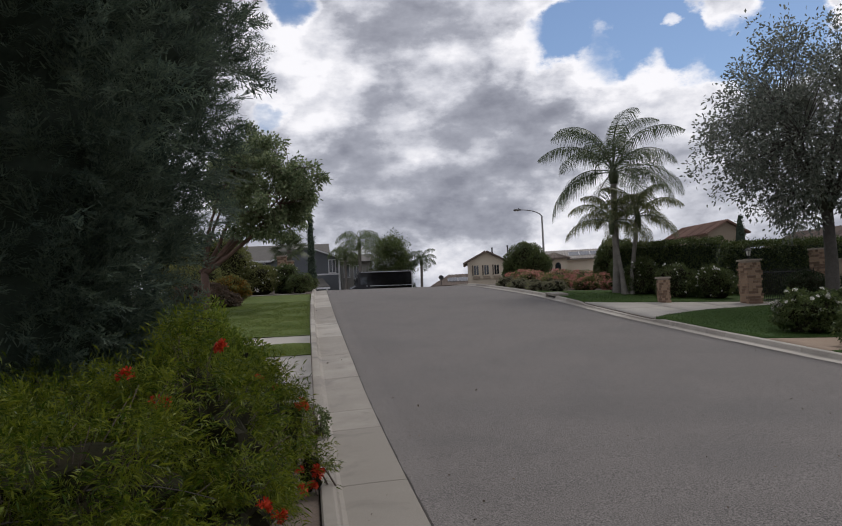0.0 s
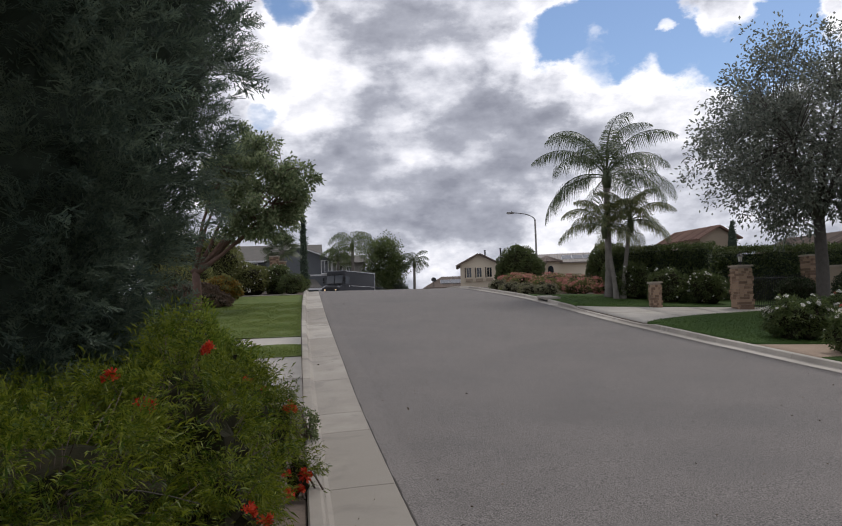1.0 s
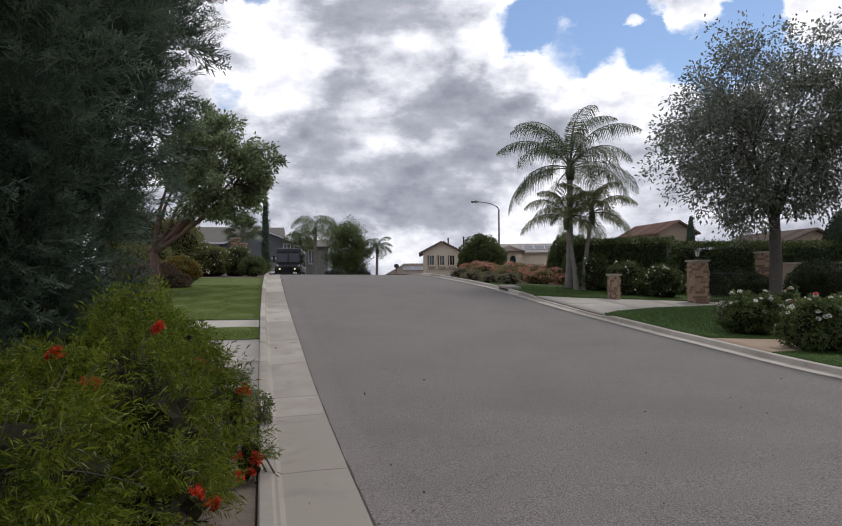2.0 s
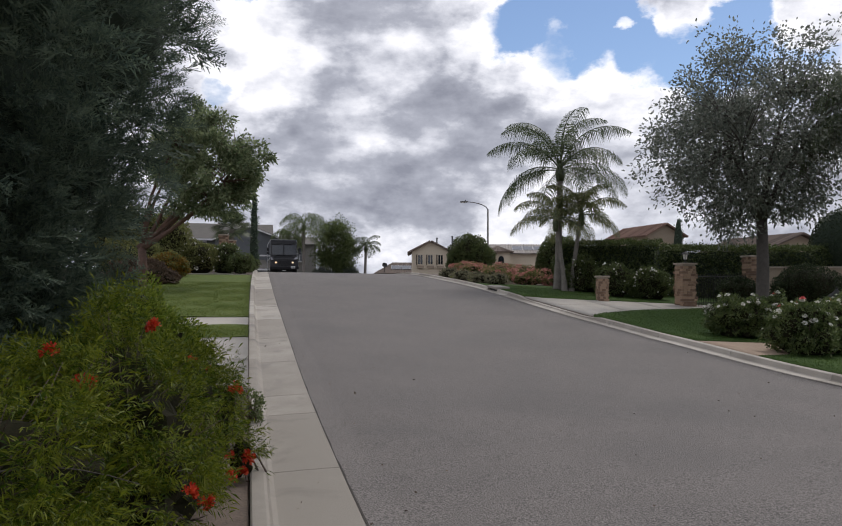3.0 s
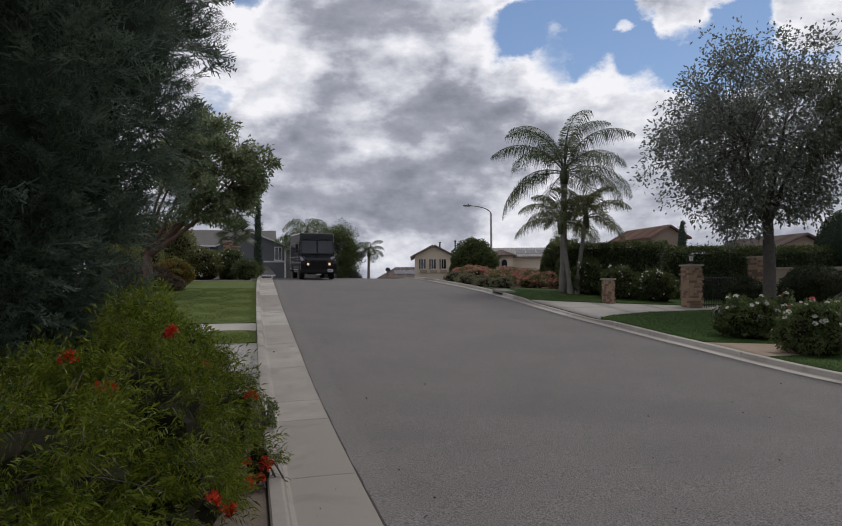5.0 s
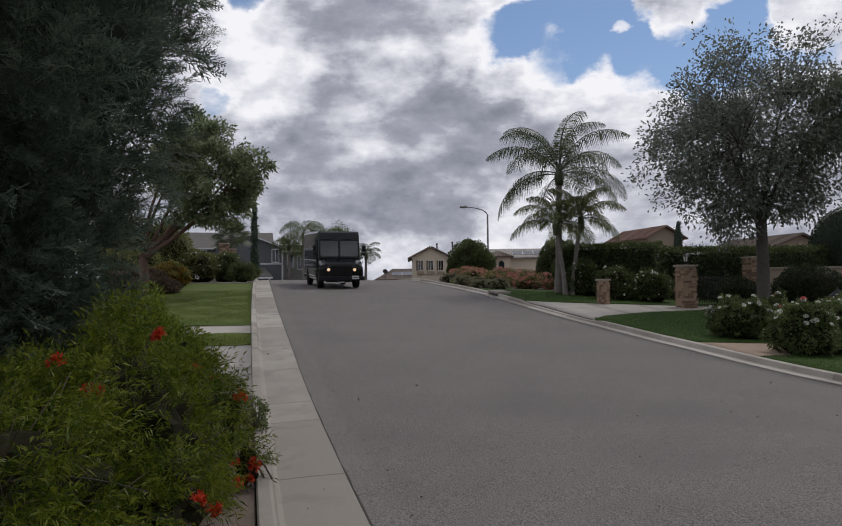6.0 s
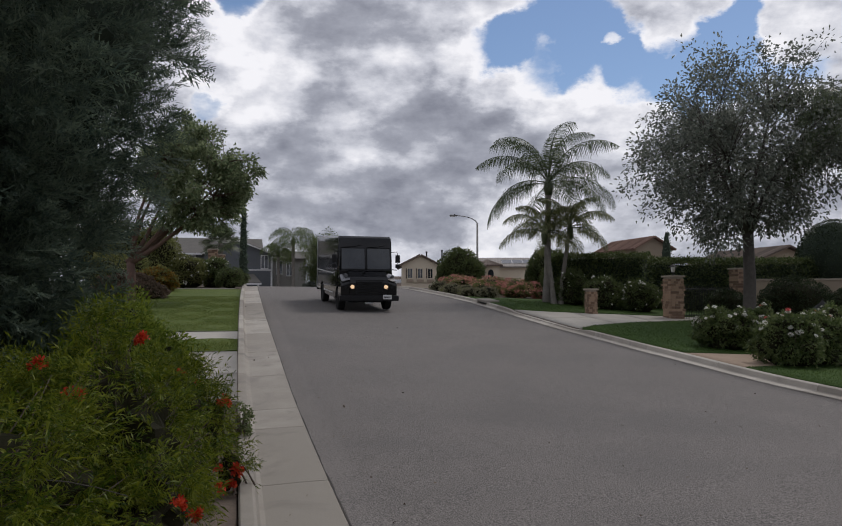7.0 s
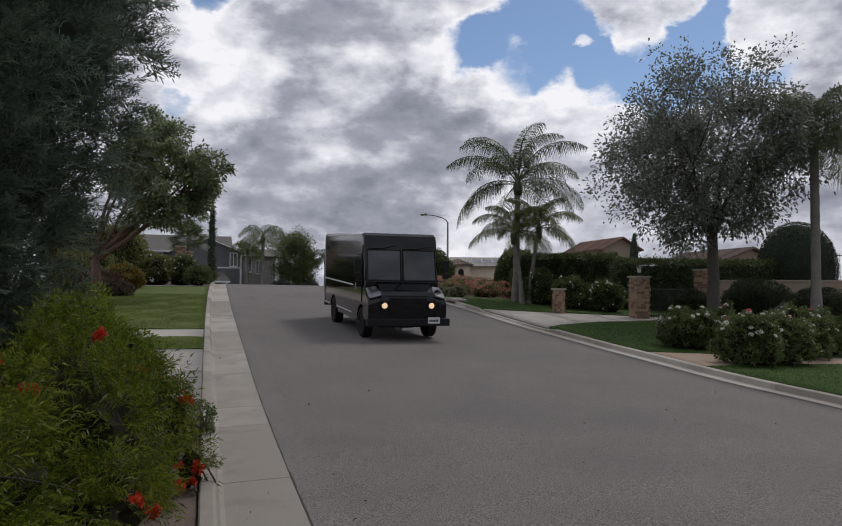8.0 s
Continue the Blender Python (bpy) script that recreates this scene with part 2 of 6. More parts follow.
LEAF_CONIFER = leafy("conifer_leaf", (0.066, 0.100, 0.078), (0.155, 0.200, 0.138), 0.42, 0.65, 0.25)
# dark green for solid cores, standing in for shade within dense crowns
FOLIAGE_SHADE = surf("shade_core", (0.026, 0.038, 0.027), (0.052, 0.068, 0.048), 3, 0.95, 0.8, 25, spec=0.1)
# shade deep inside bushes, painted as a nearly black brown-green
SHRUB_SHADE = surf("shrub_shade", (0.012, 0.014, 0.006), (0.030, 0.026, 0.014), 6, 0.95, 0.8, 30, spec=0.1)
LEAF_BRIGHT = leafy("shrub_leaf", (0.036, 0.070, 0.004), (0.180, 0.205, 0.018), 0.42, 0.5, 0.22)
LEAF_TREE = leafy("tree_leaf", (0.120, 0.165, 0.080), (0.290, 0.335, 0.185), 0.55, 0.55, 0.35)
LEAF_LIME = leafy("lime_leaf", (0.095, 0.150, 0.014), (0.250, 0.305, 0.045), 0.45, 0.5, 0.35)
LEAF_DARK = leafy("dark_leaf", (0.095, 0.118, 0.098), (0.215, 0.238, 0.190), 0.5, 0.6, 0.3)
LEAF_SILVER = leafy("grey_green_leaf", (0.120, 0.140, 0.115), (0.260, 0.280, 0.225), 0.5, 0.5, 0.5)
LEAF_YEW = leafy("yew_leaf", (0.018, 0.030, 0.014), (0.055, 0.075, 0.032), 0.2, 0.6, 0.2)
LEAF_PALM = leafy("palm_leaf", (0.062, 0.088, 0.044), (0.150, 0.180, 0.095), 0.40, 0.45, 0.35)
LEAF_PALM_YOUNG = leafy("young_palm_leaf", (0.115, 0.130, 0.050), (0.240, 0.250, 0.110), 0.45, 0.4, 0.5)
LEAF_HEDGE = leafy("hedge_leaf", (0.055, 0.085, 0.026), (0.140, 0.170, 0.056), 0.35, 0.5, 0.4)
LEAF_HEDGE_LIGHT = leafy("hedge_leaf_light", (0.05, 0.08, 0.02), (0.12, 0.15, 0.045), 0.25, 0.5, 0.4)
LEAF_ROSE = leafy("rose_leaf", (0.070, 0.105, 0.034), (0.180, 0.220, 0.080), 0.45, 0.45, 0.4)
LEAF_OLIVE = leafy("olive_leaf", (0.125, 0.142, 0.045), (0.255, 0.262, 0.095), 0.4, 0.5, 0.3)
LEAF_DRY = leafy("dry_leaf", (0.150, 0.150, 0.085), (0.300, 0.285, 0.185), 0.3, 0.6, 0.3)
LEAF_RUST = leafy("rust_leaf", (0.16, 0.085, 0.012), (0.34, 0.19, 0.03), 0.3, 0.55, 0.3)
LEAF_BROWN = leafy("brown_leaf", (0.075, 0.050, 0.035), (0.16, 0.115, 0.08), 0.25, 0.6, 0.3)
LEAF_PINK = leafy("pink_bloom", (0.46, 0.17, 0.15), (0.70, 0.36, 0.31), 0.3, 0.6, 0.2)
PETAL_RED = leafy("red_petal", (0.46, 0.022, 0.010), (0.68, 0.090, 0.030), 0.35, 0.5, 0.3)
PETAL_WHITE = leafy("white_petal", (0.66, 0.64, 0.58), (0.82, 0.81, 0.77), 0.3, 0.6, 0.3)
PETAL_PINK = leafy("pink_petal", (0.55, 0.10, 0.10), (0.70, 0.2, 0.18), 0.3, 0.6, 0.3)


# ---------------------------------------------------------------- mesh helpers
def link(name, mesh, material, parent=None, label=""):
    mesh.materials.append(material)
    ob = new(name, mesh)
    if parent is not None:
        ob.parent = parent
    if label:
        tagged(ob, label)
    return ob


def part(name, bm, material, parent=None, label="", smooth=False):
    me = bpy.data.meshes.new(name)
    bmesh.ops.recalc_face_normals(bm, faces=bm.faces)
    bm.to_mesh(me)
    bm.free()
    if smooth:
        me.polygons.foreach_set("use_smooth", [True] * len(me.polygons))
    return link(name, me, material, parent, label)


def shared(name, mesh, parent, m):
    """One more piece on a mesh that alike pieces share."""
    ob = new(name, mesh)
    ob.parent = parent
    ob.matrix_local = m
    return ob


def thing(name, x, y, z, label, category, group="", kind="", rz=0):
    ob = new(name)
    ob.matrix_world = pose(x, y, z, 0, 0, rz)
    ob.empty_display_size = 0.2
    return tagged(ob, label, category, group, kind)


def box(bm, x0, y0, z0, x1, y1, z1, bevel=0.0, m=None):
    vs = [bm.verts.new((x, y, z)) for z in (z0, z1) for y in (y0, y1) for x in (x0, x1)]
    fs = [bm.faces.new([vs[i] for i in q]) for q in
          ((0, 2, 3, 1), (4, 5, 7, 6), (0, 1, 5, 4), (2, 6, 7, 3), (0, 4, 6, 2), (1, 3, 7, 5))]
    if m is not None:
        bmesh.ops.transform(bm, matrix=m, verts=vs)
    if bevel:
        edges = {e for f in fs for e in f.edges}
        bmesh.ops.bevel(bm, geom=list(edges), offset=bevel, segments=2, affect="EDGES", profile=0.6)
    return bm


def boxed(x0, y0, z0, x1, y1, z1, bevel=0.0):
    return box(bmesh.new(), x0, y0, z0, x1, y1, z1, bevel)


def prism(points, y0, y1, bevel=0.0, axis="y"):
    """A profile of (a, b) pushed from y0 to y1. axis y: a is x; axis x: a is y."""
    bm = bmesh.new()
    def put(a, b, c):
        return (a, c, b) if axis == "y" else (c, a, b)
    r0 = [bm.verts.new(put(a, b, y0)) for a, b in points]
    r1 = [bm.verts.new(put(a, b, y1)) for a, b in points]
    bm.faces.new(r0), bm.faces.new(r1)
    n = len(points)
    for i in range(n):
        bm.faces.new((r0[i], r0[(i + 1) % n], r1[(i + 1) % n], r1[i]))
    if bevel:
        bmesh.ops.bevel(bm, geom=list(bm.edges), offset=bevel, segments=2, affect="EDGES", profile=0.6)
    return bm


def tube(bm, pts, radii, seg=8, caps=True):
    """A tapered tube along a line of points."""
    pts = [Vector(p) for p in pts]
    rings, side = [], None
    for i, p in enumerate(pts):
        d = (pts[min(i + 1, len(pts) - 1)] - pts[max(i - 1, 0)]).normalized()
        if side is None:
            side = d.orthogonal().normalized()
        side = (side - d * side.dot(d)).normalized()
        up = d.cross(side)
        rings.append([bm.verts.new(p + (side * math.cos(a) + up * math.sin(a)) * radii[i])
                      for a in (2 * math.pi * k / seg for k in range(seg))])
    for a, b in zip(rings, rings[1:]):
        for k in range(seg):
            bm.faces.new((a[k], a[(k + 1) % seg], b[(k + 1) % seg], b[k]))
    if caps:
        bm.faces.new(rings[0][::-1]), bm.faces.new(rings[-1])
    return bm


def lathe(bm, profile, seg=20, m=None):
    """A turned form of (radius, height) about z."""
    vs = []
    rings = []
    for r, h in profile:
        ring = [bm.verts.new((r * math.cos(a), r * math.sin(a), h)) for a in (2 * math.pi * k / seg for k in range(seg))]
        rings.append(ring)
        vs += ring
    for a, b in zip(rings, rings[1:]):
        for k in range(seg):
            bm.faces.new((a[k], a[(k + 1) % seg], b[(k + 1) % seg], b[k]))
    bm.faces.new(rings[0][::-1]), bm.faces.new(rings[-1])
    if m is not None:
        bmesh.ops.transform(bm, matrix=m, verts=vs)
    return bm


def unit(a):
    return a / np.maximum(np.linalg.norm(a, axis=1, keepdims=True), 1e-9)


def leaf_mesh(name, base, along, length, width, rng, droop=0.15, fold=0.25):
    """Many bent leaf blades, each one quad folded at its middle rib."""
    n = len(base)
    along = unit(along)
    r = rng.normal(size=(n, 3))
    side = unit(np.cross(along, r))
    up = np.cross(side, along)
    length = np.broadcast_to(length, (n,))[:, None]
    width = np.broadcast_to(width, (n,))[:, None]
    tip = base + along * length + np.array([0, 0, -1.0]) * length * droop
    mid = base + along * length * 0.45
    v = np.stack([base, mid + side * width * 0.5 + up * width * fold, tip, mid - side * width * 0.5 + up * width * fold], 1)
    return quads(name, v.reshape(-1, 3))


def quads(name, v):
    n = len(v) // 4
    me = bpy.data.meshes.new(name)
    me.vertices.add(len(v))
    me.vertices.foreach_set("co", np.ascontiguousarray(v, dtype=np.float32).ravel())
    me.loops.add(n * 4)
    me.loops.foreach_set("vertex_index", np.arange(n * 4, dtype=np.int32))
    me.polygons.add(n)
    me.polygons.foreach_set("loop_start", np.arange(0, n * 4, 4, dtype=np.int32))
    me.polygons.foreach_set("loop_total", np.full(n, 4, dtype=np.int32))
    me.update(calc_edges=True)
    return me


def sphere_points(n, rng):
    return unit(rng.normal(size=(n, 3)))


def blob(name, centre, radii, rng, rough=0.18, seg=24, rows=14):
    """An uneven closed lump."""
    bm = bmesh.new()
    bmesh.ops.create_icosphere(bm, subdivisions=3, radius=1.0)
    off = Vector(rng.uniform(-50, 50, 3))
    for v in bm.verts:
        d = v.co.normalized()
        k = 1 + rough * noise.noise(d * 2.2 + off) * 1.5 + rough * 0.6 * noise.noise(d * 6 + off)
        v.co = Vector((d.x * radii[0] * k, d.y * radii[1] * k, d.z * radii[2] * k)) + Vector(centre)
    return bm


# ---------------------------------------------------------------- the lie of the land
PROFILE_Y = [-1500, -30, -10, 0, 6, 7.6, 9, 10.3, 12, 13.6, 16.6, 20.3, 27, 32, 37.4, 41.3, 45, 49.4, 53, 57, 61, 66, 77, 90, 120, 300, 1500]
PROFILE_Z = [-20, -.6, -.1, -.02, .05, .08, .12, .17, .25, .35, .6, .87, 1.32, 1.68, 2.0, 2.2, 2.38, 2.55, 2.6, 2.57, 2.47, 2.32, 1.85, .8, -2, -14, -40]
KERB_L, EDGE_L, EDGE_R, KERB_R = 0.05, 0.92, 10.10, 10.60


def grade(y):
    """Height of the street's left edge, smoothed along the hill."""
    ys = np.asarray(y, dtype=float)
    return sum(np.interp(ys + o, PROFILE_Y, PROFILE_Z) for o in (-1.2, -0.6, 0, 0.6, 1.2)) / 5


def bend(y):
    """The street's slow drift to the right of its first line."""
    y = np.asarray(y, float)
    return 0.0003 * np.clip(y - 15, 0, 40) ** 2 + 0.024 * np.clip(y - 55, 0, 40)


def street_z(x, y):
    """Height of the asphalt: a cross fall to the right, deeper below the driveway."""
    across = np.clip(np.asarray(x, float) - EDGE_L, 0, 9.7)
    dip = np.interp(np.asarray(y, float), [11, 14, 18, 23, 28, 34], [0, 0.045, 0.105, 0.115, 0.055, 0])
    return grade(y) - (0.008 + dip / 9.2) * across


def ground_z(x, y):
    x = np.asarray(x, float)
    z = street_z(x, y)
    z = z + np.where(x > KERB_R, 0.10 - 0.04 * (np.clip(x, KERB_R, 22) - KERB_R), 0)
    return z + np.where(x < KERB_L, 0.13, 0)


def gz(x, y):
    """Height of the garden ground under a thing."""
    return float(ground_z(x - bend(y), y))


def sheet(name, xs, ys, zfun, material, lift=0.0, kind="structure", label="", category="", thick=0.0, parent=None):
    xs, ys = np.asarray(xs, float), np.asarray(ys, float)
    X, Y = np.meshgrid(xs, ys)
    Z = zfun(X, Y) + lift
    nx, ny = len(xs), len(ys)
    v = np.stack([X + bend(Y), Y, Z], -1).reshape(-1, 3).tolist()
    f = [(j * nx + i, j * nx + i + 1, (j + 1) * nx + i + 1, (j + 1) * nx + i) for j in range(ny - 1) for i in range(nx - 1)]
    if thick:
        k = len(v)
        rim = [i for i in range(nx)] + [j * nx + nx - 1 for j in range(1, ny)] + \
              [(ny - 1) * nx + i for i in range(nx - 2, -1, -1)] + [j * nx for j in range(ny - 2, 0, -1)]
        v += [(v[i][0], v[i][1], v[i][2] - thick) for i in rim]
        f += [(rim[i], rim[(i + 1) % len(rim)], k + (i + 1) % len(rim), k + i) for i in range(len(rim))]
    me = bpy.data.meshes.new(name)
    me.from_pydata(v, [], f)
    me.validate()
    me.polygons.foreach_set("use_smooth", [True] * len(me.polygons))
    ob = link(name, me, material, parent)
    if not parent:
        tagged(ob, label, category, "", kind)
    return ob


# ---------------------------------------------------------------- ground, street, kerbs, lawns
def build_ground():
    xs = [-1500, -600, -250, -100, -50, -30, -20, -14, -10, -7, -5, -3.5, -2.5, -1.6, -0.9, -0.4, 0.04, 0.06, 0.9, 3, 6, 9, 10.5, 10.58, 10.62, 11.5, 13, 15, 17,
          19, 22, 26, 32, 40, 55, 80, 130, 250, 600, 1500]
    ys = [-1500, -600, -250, -100, -50, -30, -20] + list(np.arange(-14, 100, 1.5)) + [100, 110, 125, 150, 200, 300, 450, 700, 1100, 1500]

    def z(X, Y):
        under = (X > 0.05) & (X < 10.6) & (Y < 92)
        return ground_z(X, Y) - np.where(under, 0.30, 0.03)
    sheet("ground", xs, ys, z, SOIL, label="dark mulched soil of gardens falling away behind the crest", category="ground")

    def wavy(X, Y):
        return street_z(X, Y) + 0.006 * np.sin(X * 1.9 + Y * 0.4) * np.sin(Y * 0.6 + 1)
    sheet("road", np.linspace(EDGE_L, EDGE_R, 24), np.arange(-30, 92.1, 0.75), wavy, ASPHALT,
          label="grey weathered asphalt street climbing to a crest", category="road", thick=0.25)
    sheet("cross_road", np.linspace(-70, 0.90, 30), np.linspace(72, 84, 12), lambda X, Y: street_z(X, Y), ASPHALT,
                  label="asphalt side street behind the crest", category="road", thick=0.2)
    sheet("cross_road", np.linspace(10.12, 80, 30), np.linspace(72, 84, 12), lambda X, Y: street_z(X, Y), ASPHALT,
          label="asphalt side street behind the crest", category="road", thick=0.2)


def kerb_run(name, joints, section, label, drop):
    """Kerb and gutter cast in lengths, with open joints; drop(y) is 1 where the kerb is lowered for a drive."""
    root = thing(name, 0, 0, 0, label, "kerb", kind="structure")
    for y0, y1 in zip(joints, joints[1:]):
        n = max(2, int((y1 - y0) / 0.5) + 1)
        ys = np.linspace(y0 + 0.007, y1 - 0.007, n)
        bm = bmesh.new()
        rings = []
        for y in ys:
            k = drop(y)
            rings.append([bm.verts.new((x + float(bend(y)), y, float(street_z(x, y)) + h - (k * max(h - 0.03, 0)))) for x, h in section])
        for a, b in zip(rings, rings[1:]):
            for i in range(len(section)):
                j = (i + 1) % len(section)
                bm.faces.new((a[i], a[j], b[j], b[i]))
        bm.faces.new(rings[0]), bm.faces.new(rings[-1])
        part("kerb_length", bm, CONCRETE, root)
    return root


def ramp01(y, a, b, s=0.6):
    return float(np.clip((y - a) / s, 0, 1) * np.clip((b - y) / s, 0, 1))


def build_kerbs():
    left = [(0.05, 0.135), (0.065, 0.15), (0.165, 0.145), (0.19, 0.13), (0.225, 0.012), (0.27, -0.012), (0.60, 0.004), (0.905, 0.012),
            (0.918, 0.004), (0.918, -0.26), (0.05, -0.26)]
    joints = [-9, -6, -3, -0.5, 2.2, 4.9, 7.58, 10.25, 11.55, 14.5, 17.4, 20.9, 24.7, 28, 31.3, 34.6, 37.9, 41.2, 44.5, 47.8, 51.1, 54.4, 58, 62, 66]
    kerb_run("kerb_left", joints, left, "pale concrete kerb with a wide gutter pan, jointed and stained", lambda y: 0.8 * ramp01(y, 11.2, 17.4))
    right = [(10.103, 0.004), (10.12, 0.012), (10.40, -0.008), (10.44, 0.008), (10.465, 0.10), (10.485, 0.113), (10.585, 0.118), (10.60, 0.105),
             (10.60, -0.26), (10.103, -0.26)]
    joints = [-9, -6, -3, 0, 3, 6, 9, 12, 15, 18, 21, 24, 27, 30, 31.4]
    lower = lambda y: 0.8 * ramp01(y, 21.6, 28.6)
    root = kerb_run("kerb_right", joints, right, "pale concrete kerb with a narrow gutter beside the lawn", lower)
    more = kerb_run("kerb_right_upper", [32.7, 35.7, 38.7, 41.7, 44.7, 47.7, 50.7, 54, 57.5, 61], right,
                    "pale concrete kerb curving over the crest", lambda y: 0.0)
    # storm drain in the kerb
    drain = thing("storm_drain", 10.1 + float(bend(32)), 31.42, float(street_z(10.3, 32)), "dark storm drain mouth under a concrete kerb slab", "storm drain")
    s = (float(street_z(10.3, 32.6)) - float(street_z(10.3, 31.4))) / 1.2
    bm = boxed(0.30, 0.0, 0.10, 0.95, 1.26, 0.20, 0.012)
    for v in bm.verts:
        v.co.z += s * (v.co.y - 0.63)
    part("cover_slab", bm, CONCRETE, drain)
    # black slab closes the mouth; its colour stands for the shade inside
    bm = boxed(0.46, 0.0, -0.30, 0.50, 1.26, 0.10)
    for v in bm.verts:
        v.co.z += s * (v.co.y - 0.63)
    part("mouth", bm, IRON, drain, "black slab painted as the shade in the opening")
    bm = boxed(0.003, 0.0, -0.30, 0.46, 1.26, 0.0)
    for v in bm.verts:
        v.co.z += s * (v.co.y - 0.63)
    part("apron", bm, CONCRETE, drain)


def slab_field(name, x_lines, y_lines, label, category, lift, material, skew=0.0):
    root = thing(name, 0, 0, 0, label, category, kind="structure")
    for xa, xb in zip(x_lines, x_lines[1:]):
        for ya, yb in zip(y_lines, y_lines[1:]):
            ys = np.linspace(ya + 0.008, yb - 0.008, 6)
            xs = np.linspace(xa + 0.008, xb - 0.008, 5)
            sheet("slab", xs, ys, lambda X, Y: ground_z(X, Y + skew * X), material, lift, thick=0.10, parent=root)
    return root


def drive_front(x):
    """Near edge of the driveway across the street, flaring towards the kerb."""
    return float(np.interp(x, [10.6, 11.4, 13.5, 17.6, 22, 30], [22.2, 23.1, 24.6, 26.6, 27.3, 28.0]))


def drive_back(x):
    return float(np.interp(x, [10.6, 11.6, 18.4, 30], [28.35, 27.95, 27.9, 29.5]))


def dirt_near(x):
    return float(np.interp(x, [10.6, 11.2, 13.0, 24], [14.25, 14.4, 14.9, 16.2]))


def strip(name, x0, x1, near, far, material, lift, label="", category="", parent=None):
    """A flat plot whose near and far edges follow two lines across x."""
    bm = bmesh.new()
    xs, vs = np.linspace(x0, x1, max(4, int((x1 - x0) / 0.5))), np.linspace(0, 1, 12)
    grid = []
    for x in xs:
        a, b = near(x), far(x)
        grid.append([])
        for v in vs:
            y = a + (b - a) * v
            grid[-1].append(bm.verts.new((x + float(bend(y)), y, float(ground_z(x, y)) + lift)))
    for i in range(len(xs) - 1):
        for j in range(len(vs) - 1):
            bm.faces.new((grid[i][j], grid[i + 1][j], grid[i + 1][j + 1], grid[i][j + 1]))
    rim = [g[0] for g in grid] + grid[-1][1:] + [g[-1] for g in grid[-2::-1]] + grid[0][-2:0:-1]
    low = [bm.verts.new(v.co - Vector((0, 0, 0.09))) for v in rim]
    for i in range(len(rim)):
        k = (i + 1) % len(rim)
        bm.faces.new((rim[i], low[i], low[k], rim[k]))
    ob = part(name, bm, material, parent, smooth=True)
    if parent is None:
        tagged(ob, label, category, "", "structure")
    return ob


def build_plots():
    slab_field("driveway_left", [-8, -5.2, -2.5, 0.045], [11.5, 14.1, 16.65], "light grey concrete driveway slabs with tooled joints", "driveway", 0.012, DRIVE)
    slab_field("garden_path", [-7, -4.6, -2.3, 0.045], [18.6, 20.2], "pale concrete path crossing the lawn", "path", 0.014, DRIVE)
    for y0, y1, x0 in ((16.7, 18.55, -6.0), (20.25, 39.6, -6.5)):
        sheet("lawn_left", np.linspace(x0, 0.04, 30), np.linspace(y0, y1, 60), lambda X, Y: ground_z(X, Y) + 0.02 * np.sin(X * 3.1) * np.sin(Y * 2.3), LAWN, 0.028,
              label="trimmed green lawn beside the kerb", category="lawn", thick=0.08)
    path = slab_field("edging_left", [-6.5, -3.2, -0.2], [39.7, 40.15], "thin concrete edging behind the lawn", "edging", 0.05, DRIVE)
    root = thing("driveway_right", 0, 0, 0, "light concrete driveway apron flaring from the kerb to the gate", "driveway", kind="structure")
    xs = [10.62, 12.8, 15.0, 17.2, 19.6, 22.0]
    for xa, xb in zip(xs, xs[1:]):
        for v0, v1 in ((0.0, 0.5), (0.5, 1.0)):
            strip("slab", xa + 0.008, xb - 0.008, lambda x: drive_front(x) + (drive_back(x) - drive_front(x)) * v0 + 0.008,
                  lambda x: drive_front(x) + (drive_back(x) - drive_front(x)) * v1 - 0.008, DRIVE, 0.012, parent=root)
    strip("lawn_right", 10.62, 24, lambda x: 16.62, lambda x: drive_front(x) - 0.03, LAWN_SHADED, 0.03, label="lawn between the kerb and the driveway, tree shade in its dark green", category="lawn")
    strip("lawn_right", 10.62, 24, lambda x: 2.0, dirt_near, LAWN_SHADED, 0.03, label="lawn along the kerb, tree shade in its dark green", category="lawn")
    strip("lawn_right", 10.62, 24, lambda x: drive_back(x) + 0.05, lambda x: 35.3, LAWN_SHADED, 0.03, label="green lawn round the palm trunks", category="lawn")
    strip("dirt_path", 10.62, 24, lambda x: dirt_near(x) + 0.02, lambda x: 16.58, DIRT, 0.012, label="bare tan dirt strip crossing the verge", category="dirt path")


def build_edge_lines():
    """The dark open seam between asphalt and gutter."""
    rng = np.random.default_rng(77)
    for x, w in ((EDGE_L + 0.002, 0.007), (EDGE_R - 0.014, 0.008)):
        ys = np.arange(-9, 60, 0.22)
        jit = rng.uniform(-0.006, 0.010, len(ys))
        v, f = [], []
        for y, j in zip(ys, jit):
            for k in (x - 0.004, x + w + j):
                v.append((k + float(bend(y)), y, float(street_z(k, y)) + 0.011))
        f = [(2 * i, 2 * i + 1, 2 * i + 3, 2 * i + 2) for i in range(len(ys) - 1)]
        me = bpy.data.meshes.new("seam")
        me.from_pydata(v, [], f)
        tagged(link("road_seam", me, JOINT), "dark dirty seam between asphalt and gutter", "seam", kind="structure")


build_ground()
build_kerbs()
build_edge_lines()
build_plots()


